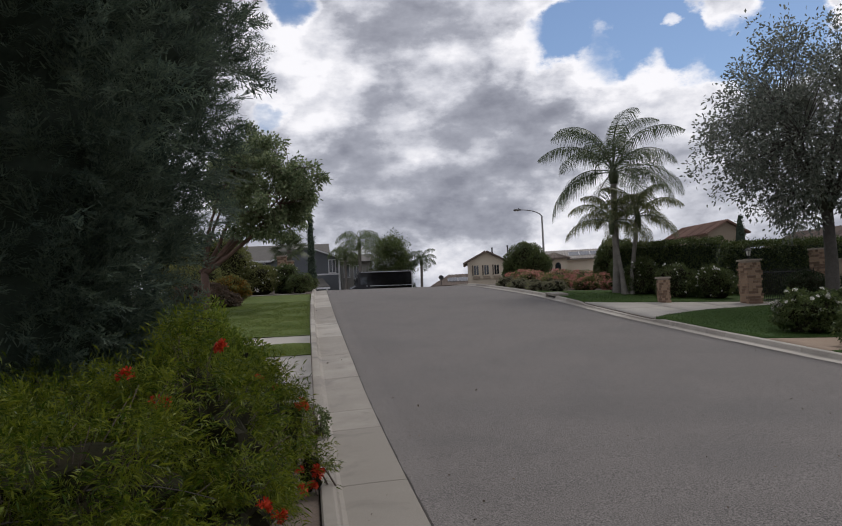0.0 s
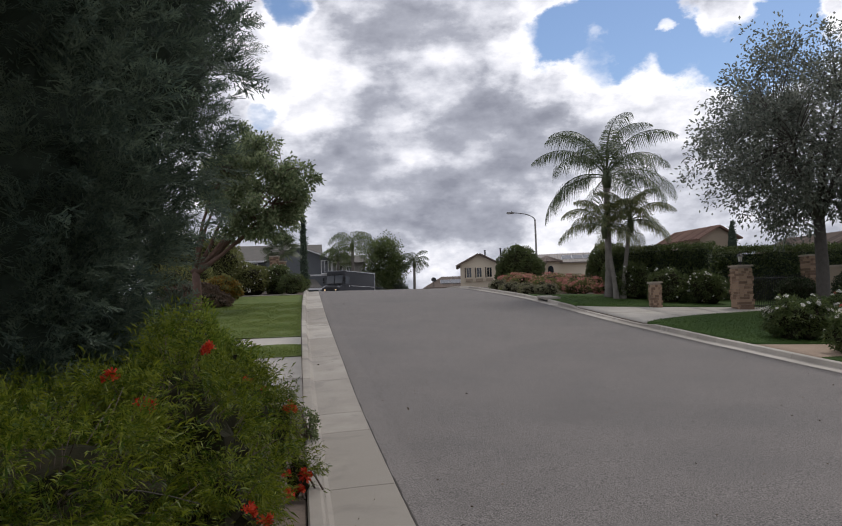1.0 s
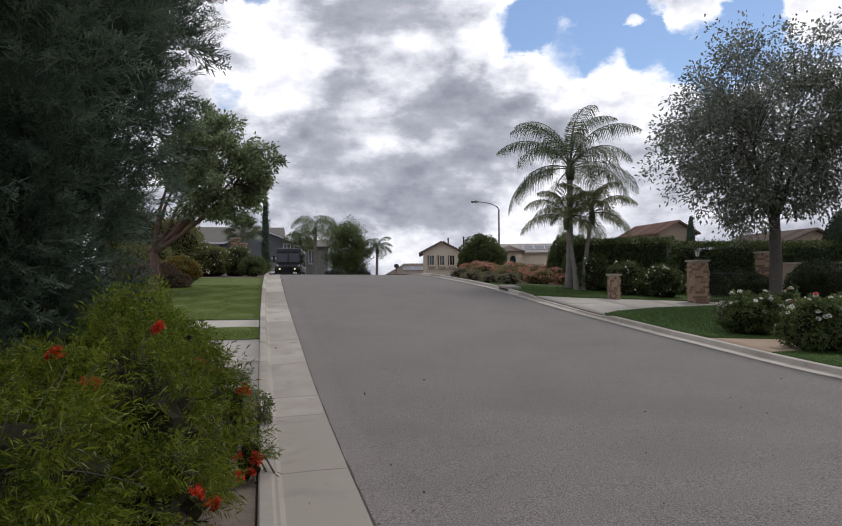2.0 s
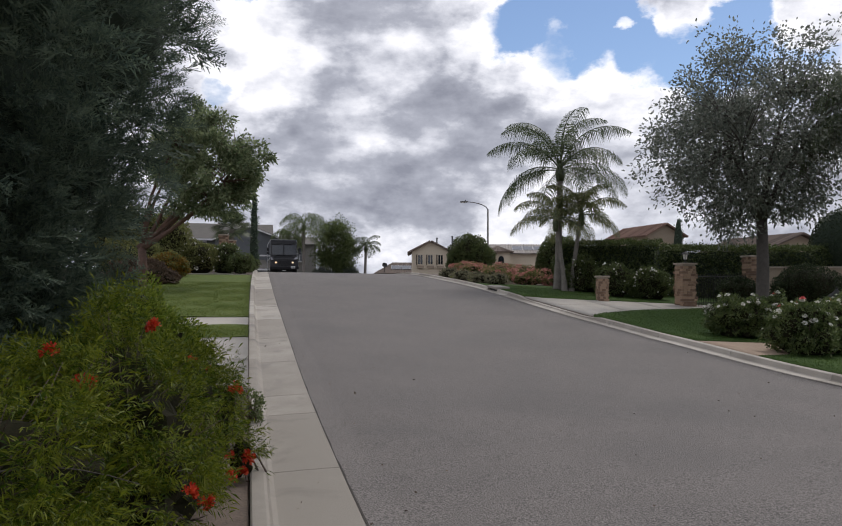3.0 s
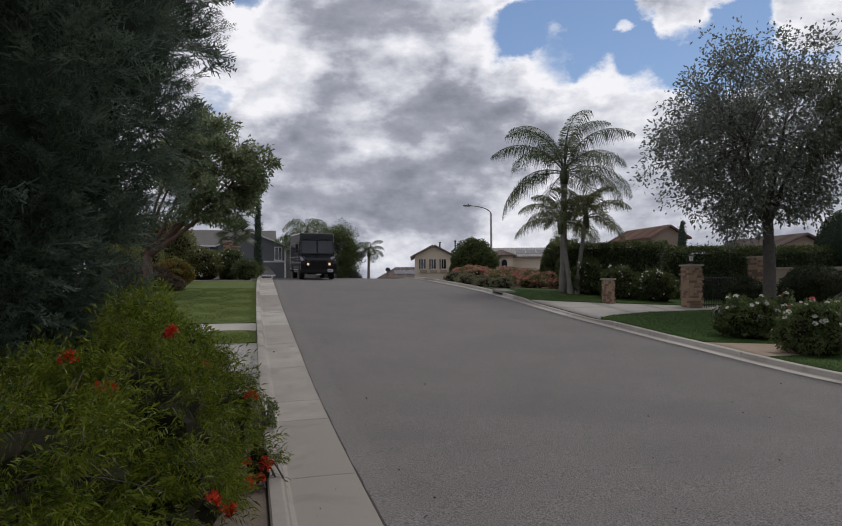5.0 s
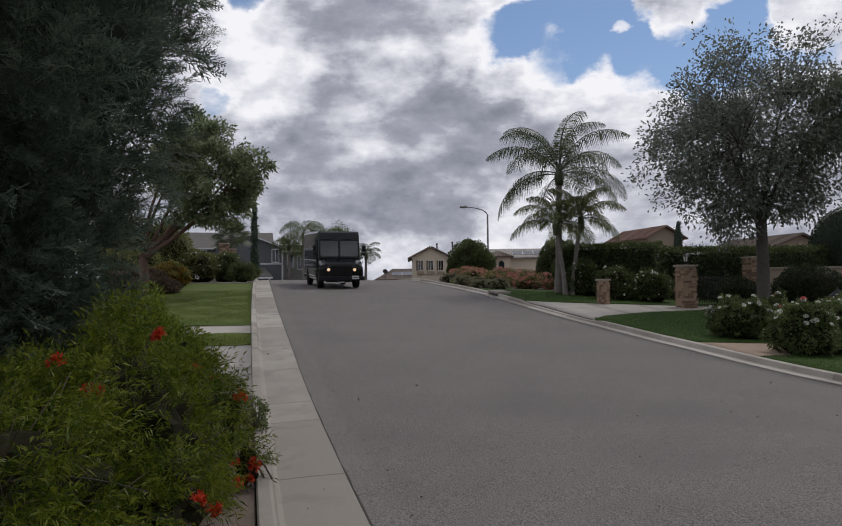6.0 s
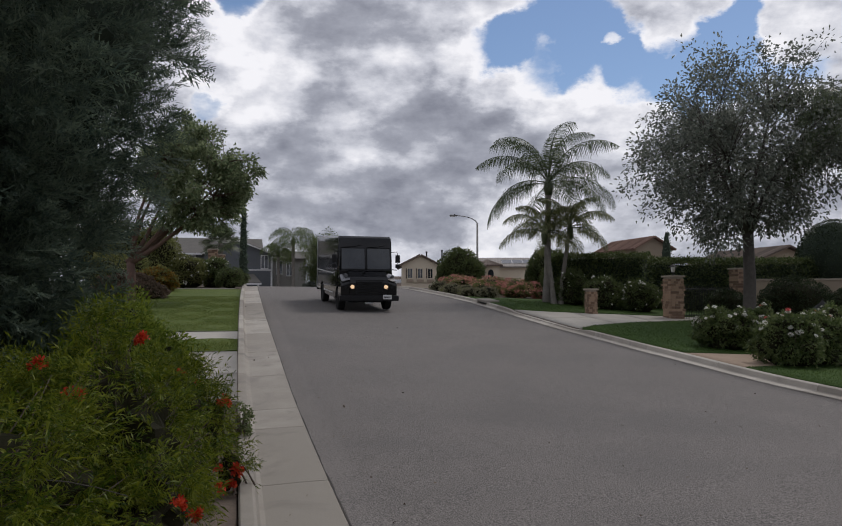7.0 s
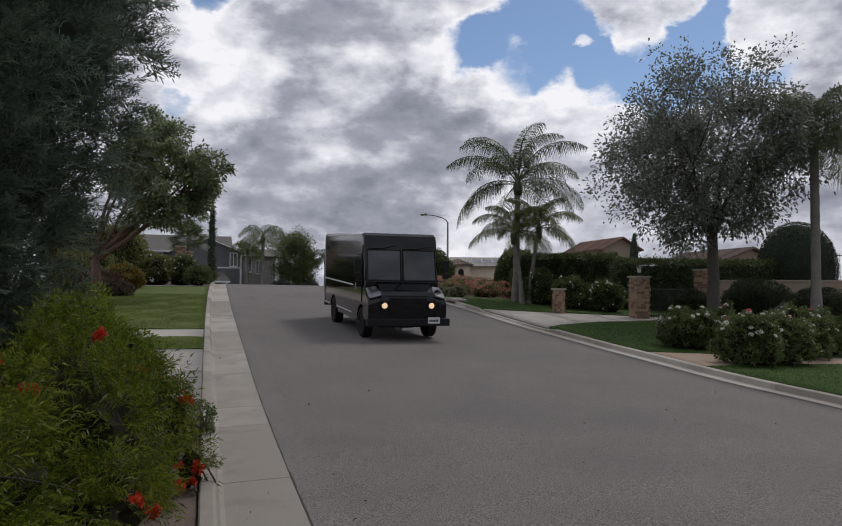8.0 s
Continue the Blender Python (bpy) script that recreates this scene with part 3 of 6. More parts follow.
# ---------------------------------------------------------------- the delivery truck
def arch_profile(y_front, y_back, z_low, z_top_pts, axles, r):
    """Side outline with wheel arches cut from the lower edge."""
    pts = list(z_top_pts)
    for ya in sorted(axles, reverse=True):
        pts.append((ya + r, z_low))
        for k in range(1, 10):
            a = math.pi * k / 10
            pts.append((ya + r * math.cos(a), 0.40 + max(r * math.sin(a), z_low - 0.40)))
        pts.append((ya - r, z_low))
    return pts


FRONT_AXLE, REAR_AXLE, WHEEL_R = 0.98, 4.75, 0.40


def build_truck():
    t = thing("delivery_truck", 4, 50, 2.6, "glossy black boxy step van with lit headlights driving downhill", "truck")
    W = 1.02
    top = [(0.60, 0.52), (0.60, 1.50), (0.82, 2.57), (0.90, 2.73), (1.02, 2.795), (6.20, 2.83), (6.28, 2.79), (6.32, 0.52)]
    # lower outline with arches, from the back to the front
    body = arch_profile(0, 0, 0.52, top, [REAR_AXLE, FRONT_AXLE], 0.49)
    # the front arch starts inside the nose, so keep the outline in order
    body = [p for p in body if p[0] >= 0.60 - 1e-6]
    bm = prism(body, -W, W, 0.0, axis="x")
    bmesh.ops.recalc_face_normals(bm, faces=bm.faces)
    long_edges = [e for e in bm.edges if abs(e.verts[0].co.x - e.verts[1].co.x) < 1e-4 and min(e.verts[0].co.z, e.verts[1].co.z) > 1.4]
    bmesh.ops.bevel(bm, geom=long_edges, offset=0.06, segments=3, affect="EDGES", profile=0.5)
    shell = part("body", bm, BLACK_PAINT, t, "glossy black boxy body")
    # nose
    hood = [(0.60, 0.50), (0.60, 1.50), (0.42, 1.44), (0.10, 1.27), (0.02, 1.18), (0.0, 1.05), (0.0, 0.56), (0.05, 0.50)]
    nose = part("nose", prism(hood, -0.72, 0.72, 0.012, axis="x"), BLACK_PAINT, t)
    for s in (-1, 1):
        f = [(0.60, 1.40), (0.40, 1.36), (0.08, 1.16), (0.0, 1.05), (0.0, 0.60), (0.05, 0.52), (0.49, 0.52)]
        f += [(FRONT_AXLE - 0.49 * math.cos(a), 0.40 + max(0.49 * math.sin(a), 0.12)) for a in (0.5, 0.62)]
        f += [(0.60, 0.70)]
        bm = prism(f, s * 0.725, s * 1.06, 0.015, axis="x")
        for v in bm.verts:
            if abs(v.co.x) > 1.0 and v.co.z > 1.0:
                v.co.z -= 0.10
        fender = part("fender", bm, BLACK_PAINT, t)
        # bright sloped lens panel on the shoulder of the nose
        bm = bmesh.new()
        def on_shoulder(u, v):
            near = Vector((s * (0.66 + 0.37 * u), 0.03 + 0.02 * u, 1.165 - 0.09 * u))
            far = Vector((s * (0.66 + 0.38 * u), 0.46 + 0.04 * u, 1.405 - 0.09 * u))
            return near.lerp(far, v)
        q = [on_shoulder(u, v) for u, v in ((0.10, 0.12), (0.16, 0.02), (0.30, 0.0), (0.86, 0.0), (0.97, 0.05), (1.0, 0.2),
                                            (1.0, 0.86), (0.94, 0.98), (0.8, 1.0), (0.42, 0.98), (0.30, 0.90), (0.22, 0.55))]
        lo = [bm.verts.new(p) for p in q]
        hi = [bm.verts.new(p + Vector((0, -0.020, 0.035))) for p in q]
        bm.faces.new(lo), bm.faces.new(hi)
        for i in range(len(q)):
            bm.faces.new((lo[i], lo[(i + 1) % len(q)], hi[(i + 1) % len(q)], hi[i]))
        part("shoulder_panel", bm, POLISHED, t, "polished panel that mirrors the sky")
        # headlight
        ring = part("headlight", lathe(bmesh.new(), [(0.115, 0.0), (0.115, 0.05), (0.092, 0.055), (0.085, 0.03)], 24,
                                       pose(s * 0.635, 0.0, 0.92, 90)), BLACK_PLASTIC, t)
        part("lens", lathe(bmesh.new(), [(0.076, 0.0), (0.076, 0.03), (0.06, 0.045), (0.02, 0.052)], 24, pose(s * 0.635, 0.0, 0.92, 90)),
             HEADLIGHT, ring, "warm lit round lamp")
        part("marker_lamp", boxed(s * 0.88 - 0.05, -0.025, 0.86, s * 0.88 + 0.05, 0.01, 0.96, 0.008), BLACK_PLASTIC, t)
        # windscreen pane
        bm = bmesh.new()
        n = Vector((0, -0.95, 0.22)).normalized()
        def on(x, z):
            return Vector((x, 0.60 + (z - 1.50) * 0.2056, z))
        q = [on(s * 0.05, 1.56), on(s * 0.93, 1.56), on(s * 0.92, 2.32), on(s * 0.05, 2.32)]
        lo = [bm.verts.new(p + n * 0.002) for p in q]
        hi = [bm.verts.new(p + n * 0.014) for p in q]
        bm.faces.new(lo), bm.faces.new(hi)
        for i in range(4):
            bm.faces.new((lo[i], lo[(i + 1) % 4], hi[(i + 1) % 4], hi[i]))
        pane = part("windscreen", bm, DARK_GLASS, t, "dark tinted windscreen half")
        bm = bmesh.new()
        r = [on(s * 0.03, 1.53), on(s * 0.96, 1.53), on(s * 0.95, 2.35), on(s * 0.03, 2.35), on(s * 0.03, 1.53)]
        tube(bm, [p + n * 0.010 for p in r], [0.014] * 5, 6)
        part("gasket", bm, BLACK_PLASTIC, pane)
        # wiper parked at the upper edge
        bm = bmesh.new()
        tube(bm, [on(s * 0.48 - 0.42, 2.37) + n * 0.04, on(s * 0.48 + 0.02, 2.40) + n * 0.05, on(s * 0.48 + 0.34, 2.47) + n * 0.035], [0.012, 0.014, 0.010], 6)
        part("wiper", bm, BLACK_PLASTIC, t)
        # door, window, side trims
        x = s * (W + 0.001)
        x2 = s * (W + 0.018)
        a, b = min(x, x2), max(x, x2)
        door = part("door", boxed(a, 0.92, 0.95, b, 1.75, 2.46, 0.006), BLACK_PAINT, t)
        c, d = min(x2, s * (W + 0.026)), max(x2, s * (W + 0.026))
        part("door_window", boxed(c, 1.00, 1.50, d, 1.66, 2.25, 0.004), DARK_GLASS, door, "dark door window")
        part("door_handle", boxed(c, 1.60, 1.25, d + s * 0.0 + 0.01, 1.66, 1.42, 0.004), STEEL, door)
        part("belt_trim", boxed(a, 1.95, 1.33, b, 6.28, 1.365, 0.004), WHITE_TRIM, t, "pale side rail")
        part("skirt_trim", boxed(a, 1.95, 0.56, b, 4.20, 0.59, 0.004), WHITE_TRIM, t)
        part("skirt_trim", boxed(a, 5.30, 0.56, b, 6.28, 0.59, 0.004), WHITE_TRIM, t)
        part("roof_rail", boxed(a, 1.05, 2.71, b, 6.28, 2.755, 0.006), WHITE_TRIM, t, "pale roof rail")
        part("corner_post", boxed(a, 6.18, 0.6, b, 6.28, 2.70, 0.004), STEEL, t)
        part("step", boxed(s * 0.80 - 0.22, 1.10, 0.36, s * 0.80 + 0.22, 1.70, 0.42, 0.01), BLACK_PLASTIC, t)
        part("side_skirt", boxed(min(s * 0.98, s * 1.0), 1.55, 0.40, max(s * 0.98, s * 1.0), 4.15, 0.53, 0.005), BLACK_PAINT, t)
        # mirrors on a bracket
        bm = bmesh.new()
        tube(bm, [(s * 1.0, 0.72, 2.20), (s * 1.20, 0.62, 2.22), (s * 1.22, 0.60, 2.10), (s * 1.22, 0.60, 1.60), (s * 1.20, 0.62, 1.52), (s * 1.0, 0.68, 1.54)],
             [0.012] * 6, 8)
        mirror = part("mirror_bracket", bm, BLACK_PLASTIC, t)
        part("mirror", boxed(s * 1.22 - 0.09, 0.55, 1.80, s * 1.22 + 0.09, 0.63, 2.10, 0.025), BLACK_PLASTIC, mirror)
        part("mirror", boxed(s * 1.22 - 0.085, 0.56, 1.60, s * 1.22 + 0.085, 0.62, 1.75, 0.02), BLACK_PLASTIC, mirror)
        part("tail_lamp", boxed(s * 0.9 - 0.06, 6.315, 0.85, s * 0.9 + 0.06, 6.345, 1.05, 0.01), PETAL_RED, t)
    part("windscreen_post", boxed(-0.028, 0.56, 1.54, 0.028, 0.66, 1.60, 0.004), BLACK_PAINT, t)
    part("hood_ridge", boxed(-0.56, -0.012, 1.155, 0.56, 0.06, 1.175, 0.006), BLACK_PAINT, t)
    grille = part("grille", boxed(-0.50, -0.018, 0.66, 0.50, 0.0, 1.12, 0.006), BLACK_PLASTIC, t)
    bar = boxed(-0.47, -0.034, -0.012, 0.47, -0.018, 0.012)
    me = bpy.data.meshes.new("slat")
    bar.to_mesh(me)
    bar.free()
    me.materials.append(BLACK_PAINT)
    for k in range(7):
        shared("slat", me, grille, pose(0, 0, 0.71 + k * 0.06))
    part("bumper", boxed(-1.11, -0.16, 0.40, 1.11, 0.06, 0.60, 0.025), BLACK_PLASTIC, t)
    plate = part("number_plate", boxed(0.50, -0.185, 0.47, 0.82, -0.172, 0.63, 0.004), WHITE_TRIM, t, "white number plate")
    bm = bmesh.new()
    for k in range(6):
        box(bm, 0.535 + k * 0.042, -0.189, 0.515, 0.565 + k * 0.042, -0.1852, 0.575)
    part("plate_marks", bm, IRON, plate)
    part("tow_bar", boxed(-0.15, -0.05, 0.28, 0.15, 0.2, 0.34, 0.01), STEEL, t)
    part("undercarriage", boxed(-0.62, 0.5, 0.30, 0.62, 6.0, 0.515, 0.02), BLACK_PLASTIC, t)
    part("rear_bumper", boxed(-1.0, 6.30, 0.42, 1.0, 6.48, 0.54, 0.02), BLACK_PLASTIC, t)
    # wheels
    rim_bm = bmesh.new()
    lathe(rim_bm, [(0.06, -0.10), (0.235, -0.10), (0.25, -0.12), (0.25, 0.12), (0.23, 0.10), (0.17, 0.02), (0.09, 0.05), (0.07, 0.10)], 28, pose(0, 0, 0, 0, 90))
    for k in range(6):
        a = 2 * math.pi * k / 6
        box(rim_bm, -0.012, -0.012, -0.012, 0.025, 0.012, 0.012, 0, pose(0.05, 0.12 * math.cos(a), 0.12 * math.sin(a)))
    rim = bpy.data.meshes.new("wheel")
    bmesh.ops.recalc_face_normals(rim_bm, faces=rim_bm.faces)
    rim_bm.to_mesh(rim)
    rim_bm.free()
    rim.materials.append(BLACK_PLASTIC)
    tb = bmesh.new()
    prof = [(0.245, -0.11), (0.30, -0.135), (0.37, -0.13), (0.395, -0.11), (0.40, -0.06), (0.40, 0.06), (0.395, 0.11), (0.37, 0.13), (0.30, 0.135), (0.245, 0.11)]
    lathe(tb, prof, 36, pose(0, 0, 0, 0, 90))
    for k in range(36):
        a = 2 * math.pi * k / 36
        box(tb, -0.10, -0.008, 0.394, 0.10, 0.008, 0.404, 0, pose(0, 0, 0, math.degrees(a)))
    tyre = bpy.data.meshes.new("tyre")
    bmesh.ops.recalc_face_normals(tb, faces=tb.faces)
    tb.to_mesh(tyre)
    tb.free()
    tyre.materials.append(RUBBER)
    wheels = []
    for s in (-1, 1):
        for ya in (FRONT_AXLE, REAR_AXLE):
            w = shared("wheel", rim, t, pose(s * 0.89, ya, WHEEL_R, 0, 0, 0 if s > 0 else 180))
            shared("tyre", tyre, w, Matrix())
            wheels.append((w, s, ya))
    return t, wheels


truck, truck_wheels = build_truck()

# where the nose is at each time, and the way it heads (0: down the street)
TRUCK_ROWS = [
    (0.0, 4.30, 76.8, -88), (0.5, 3.45, 75.2, -63), (1.0, 2.95, 72.6, -38), (1.5, 2.45, 69.3, -20), (2.0, 2.31, 65.9, -8),
    (2.5, 2.48, 62.7, -2), (3.0, 2.76, 59.6, 1), (3.5, 3.06, 56.4, 2.5), (4.0, 3.34, 53.2, 3), (4.5, 3.58, 49.4, 3),
    (5.0, 3.86, 45.3, 3), (5.5, 4.13, 41.0, 3), (6.0, 4.39, 36.75, 3), (6.5, 4.58, 32.22, 2.5), (7.0, 4.78, 27.93, 2.5),
    (7.5, 4.99, 23.57, 2), (8.0, 5.14, 19.13, 2)]


def truck_pose(x, y, turn):
    a = radians(turn)
    back = Vector((-math.sin(a), math.cos(a), 0))
    f = Vector((x, y, 0)) + back * FRONT_AXLE
    r = Vector((x, y, 0)) + back * REAR_AXLE
    zf, zr = float(street_z(f.x, f.y)), float(street_z(r.x, r.y))
    tilt = math.atan2(zr - zf, REAR_AXLE - FRONT_AXLE)
    z0 = zf - math.tan(tilt) * FRONT_AXLE
    return pose(x, y, z0 + 0.01, 0, 0, turn) @ pose(0, 0, 0, math.degrees(tilt))


def motions():
    rows = [(t, truck_pose(x, y, a)) for t, x, y, a in TRUCK_ROWS]
    walk(truck, rows)
    ts = [r[0] for r in TRUCK_ROWS]
    run = [0.0]
    for a, b in zip(TRUCK_ROWS, TRUCK_ROWS[1:]):
        run.append(run[-1] + math.hypot(b[1] - a[1], b[2] - a[2]))
    for w, s, ya in truck_wheels:
        steps = []
        for k in range(241):
            t = k / 30
            roll = math.degrees(float(np.interp(t, ts, run)) / WHEEL_R) % 360
            steps.append((t, pose(s * 0.89, ya, WHEEL_R) @ pose(0, 0, 0, roll) @ pose(0, 0, 0, 0, 0, 0 if s > 0 else 180)))
        walk(w, steps)


# ---------------------------------------------------------------- plants
def limb(bm, a, b, r0, r1, rng, bow=0.12, seg=7, steps=5):
    a, b = np.asarray(a, float), np.asarray(b, float)
    L = np.linalg.norm(b - a)
    k = rng.normal(size=3) * bow * L
    k[2] += 0.10 * L
    pts = [a + (b - a) * t + k * t * (1 - t) * 2 for t in np.linspace(0, 1, steps)]
    tube(bm, pts, list(np.linspace(r0, r1, steps)), seg)
    return pts


def clump_centres(n, centre, radii, rng, hollow=0.45, gaps=0.0, flat_bottom=0.0, seed=0.0):
    """Places for clumps of leaves in an uneven crown with gaps."""
    out = []
    c = np.asarray(centre, float)
    r = np.asarray(radii, float)
    while len(out) < n:
        d = rng.normal(size=3)
        d /= np.linalg.norm(d)
        if d[2] < 0:
            d[2] *= 1 - flat_bottom
        rad = rng.uniform(hollow ** 3, 1) ** (1 / 3)
        rad *= 0.86 + 0.34 * noise.noise(Vector(d * 2.3) + Vector((seed, 3 * seed, 1)))
        p = c + d * r * rad
        if gaps and noise.noise(Vector(p * 0.9) + Vector((seed, 0, 0))) < -0.5 + gaps:
            continue
        out.append(p)
    return np.array(out)


def leaves_round(centres, per, spread, rng, outward=None):
    n = len(centres)
    c = np.repeat(centres, per, 0)
    off = rng.normal(size=(n * per, 3)) * spread
    along = unit(off) + rng.normal(size=(n * per, 3)) * 0.6
    if outward is not None:
        along = along + unit(c - outward) * 0.5
    return c + off, along


def broadleaf_tree(name, x, y, label, trunk_r, fork_z, centre, radii, n, per, spread, size, leaf, bark, seed, hollow=0.45, gaps=0.25, flat=0.4, trunks=1):
    rng = np.random.default_rng(seed)
    z0 = gz(x, y) - 0.1
    t = thing(name, x, y, z0, label, "tree")
    o = np.array([x, y, z0])
    bm = bmesh.new()
    cs = clump_centres(n, np.array(centre) - o, radii, rng, hollow, gaps, flat, seed)
    fork = np.array([0.1 * trunk_r, 0, fork_z - z0])
    tube(bm, [(0, 0, 0), (0.02, 0.01, 0.25), (0.06, 0, (fork_z - z0) * 0.5), tuple(fork)],
         [trunk_r * 1.5, trunk_r * 1.1, trunk_r, trunk_r * 0.85], 12)
    tops = clump_centres(9, np.array(centre) - o, np.array(radii) * 0.62, rng, 0.8, 0, flat, seed + 2)
    limbs = bm
    ends = []
    for b in tops:
        pts = limb(limbs, fork + rng.normal(size=3) * 0.05, b, trunk_r * 0.55, trunk_r * 0.10, rng)
        ends += pts[2:]
    ends = np.array(ends)
    for c in cs[:: max(1, n // 420)]:
        a = ends[np.argmin(np.linalg.norm(ends - c, axis=1))]
        limb(limbs, a, c, trunk_r * 0.09, 0.006, rng, 0.15, 5, 4)
    part("trunk", limbs, bark, t, "trunk forking into limbs", smooth=True)
    base, along = leaves_round(cs, per, spread, rng, np.array(centre) - o)
    k = len(base)
    me = leaf_mesh("crown", base, along, size * rng.uniform(0.7, 1.25, k), size * 0.5 * rng.uniform(0.8, 1.2, k), rng)
    link("crown", me, leaf, t)
    return t


def lumpiness(d, seed, lumps):
    """How far the skin of a bush reaches in one direction."""
    v = Vector(d)
    return 0.90 + lumps * noise.noise(v * 1.9 + Vector((seed, seed, 0))) + 0.5 * lumps * noise.noise(v * 4.3 + Vector((0, seed, seed)))


def mound_points(n, centre, radii, rng, seed=0.0, lumps=0.30):
    """Places over the upper skin of a bush, gathered into tufts."""
    d = sphere_points(n * 2, rng)
    tufts = sphere_points(max(12, n // 45), rng)
    near = tufts[rng.integers(0, len(tufts), len(d))]
    d = unit(np.where(rng.uniform(0, 1, (len(d), 1)) < 0.62, near + d * 0.17, d))
    d = d[d[:, 2] > -0.6][:n]
    k = np.array([lumpiness(v, seed, lumps) for v in d])
    depth = 1.04 - 0.24 * rng.uniform(0, 1, len(d)) ** 1.6
    p = np.asarray(centre) + d * np.asarray(radii) * (k * depth)[:, None]
    return p, d


def bush_core(centre, radii, seed, share, lumps=0.30):
    bm = bmesh.new()
    bmesh.ops.create_icosphere(bm, subdivisions=3, radius=1.0)
    for v in bm.verts:
        d = v.co.normalized()
        k = lumpiness(d, seed, lumps) * share
        v.co = Vector((d.x * radii[0] * k, d.y * radii[1] * k, d.z * radii[2] * k)) + Vector(centre)
    return bm


def bush(name, x, y, radii, label, leaf, seed, n=2500, size=0.07, group="", category="bush", narrow=0.5, core=True, extra=None, droop=0.15, z=None, lumps=0.30):
    """A rounded bush: twigs, a dark core in place of inner shade, and a skin of leaves."""
    rng = np.random.default_rng(seed)
    t = thing(name, x, y, (gz(x, y) if z is None else z) - 0.03, label, category, group)
    c = (0, 0, radii[2] * 0.42)
    rr = (radii[0], radii[1], radii[2] * 0.58)
    bm = bmesh.new()
    for k in range(14):
        d = sphere_points(1, rng)[0]
        d[2] = abs(d[2])
        limb(bm, rng.normal(size=3) * 0.05 * np.array([1, 1, 0]), np.array(c) + d * np.array(rr) * 0.9, 0.018, 0.005, rng, 0.12, 5, 4)
    part("branching", bm, BARK_BROWN, t, smooth=True)
    # solid dark lump: its colour gives the shade in the gaps between leaves
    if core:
        part("shade_core", bush_core(c, rr, seed, 0.84, lumps), SHRUB_SHADE, t)
    p, d = mound_points(int(n * 1.5), c, rr, rng, seed, lumps)
    along = d + rng.normal(size=p.shape) * 0.7 + np.array([0, 0, 0.25])
    k = len(p)
    me = leaf_mesh("foliage", p, along, size * rng.uniform(0.7, 1.3, k), size * narrow * rng.uniform(0.8, 1.2, k), rng, droop)
    link("foliage", me, leaf, t)
    if extra:
        mat_x, share, sz = extra
        q, e = mound_points(int(n * share), c, [v * 1.03 for v in rr], rng, seed, lumps)
        me = leaf_mesh("bloom", q, e + rng.normal(size=q.shape) * 0.5, sz, sz * 0.8, rng)
        tagged(link("bloom", me, mat_x, t), kind="stuff")
    return t


def frond_template(length, leaflets, leaf_len, start, end, rng, curl=0.0, hang=0.5):
    """A feather palm leaf going out along +x that starts at one slope and bends down to another; leaflet corners and the rib's points."""
    fine = np.linspace(0, 1, 61)
    slope = np.radians(start + (end - start) * fine ** 1.25)
    step = length / 60
    rx = np.concatenate([[0], np.cumsum(np.cos(slope[:-1]) * step)])
    rz = np.concatenate([[0], np.cumsum(np.sin(slope[:-1]) * step)])
    def rib(t):
        t = np.asarray(t, float)
        return np.stack([np.interp(t, fine, rx), curl * t * t, np.interp(t, fine, rz)], -1)
    pts = rib(np.linspace(0, 1, 13))
    t = np.repeat(np.linspace(0.13, 0.985, leaflets), 2)
    side = np.tile([1.0, -1.0], leaflets)
    base = rib(t)
    tang = unit(rib(np.minimum(t + 0.015, 1)) - rib(t - 0.015))
    k = len(t)
    L = leaf_len * np.sin(np.clip(t * 0.88 + 0.14, 0, 1) * math.pi) ** 0.6 * rng.uniform(0.85, 1.15, k) + 0.06
    out = np.stack([0 * t, side, 0 * t], -1)
    along = unit(out * 0.85 + tang * 0.5 + np.array([0, 0, 1.0]) * rng.uniform(-0.25, 0.25, k)[:, None])
    mid = base + along * (L * 0.5)[:, None] - np.array([0, 0, 1.0]) * (L * hang * 0.15)[:, None]
    tip = base + along * (L * (1 - 0.3 * min(hang, 1)))[:, None] - np.array([0, 0, 1.0]) * (L * hang * 0.75)[:, None]
    wide = tang * 0.016
    v = np.stack([base - wide * 0.6, mid - wide, mid + wide, base + wide * 0.6, mid - wide, tip - wide * 0.15, tip + wide * 0.15, mid + wide], 1)
    return v.reshape(-1, 3), pts


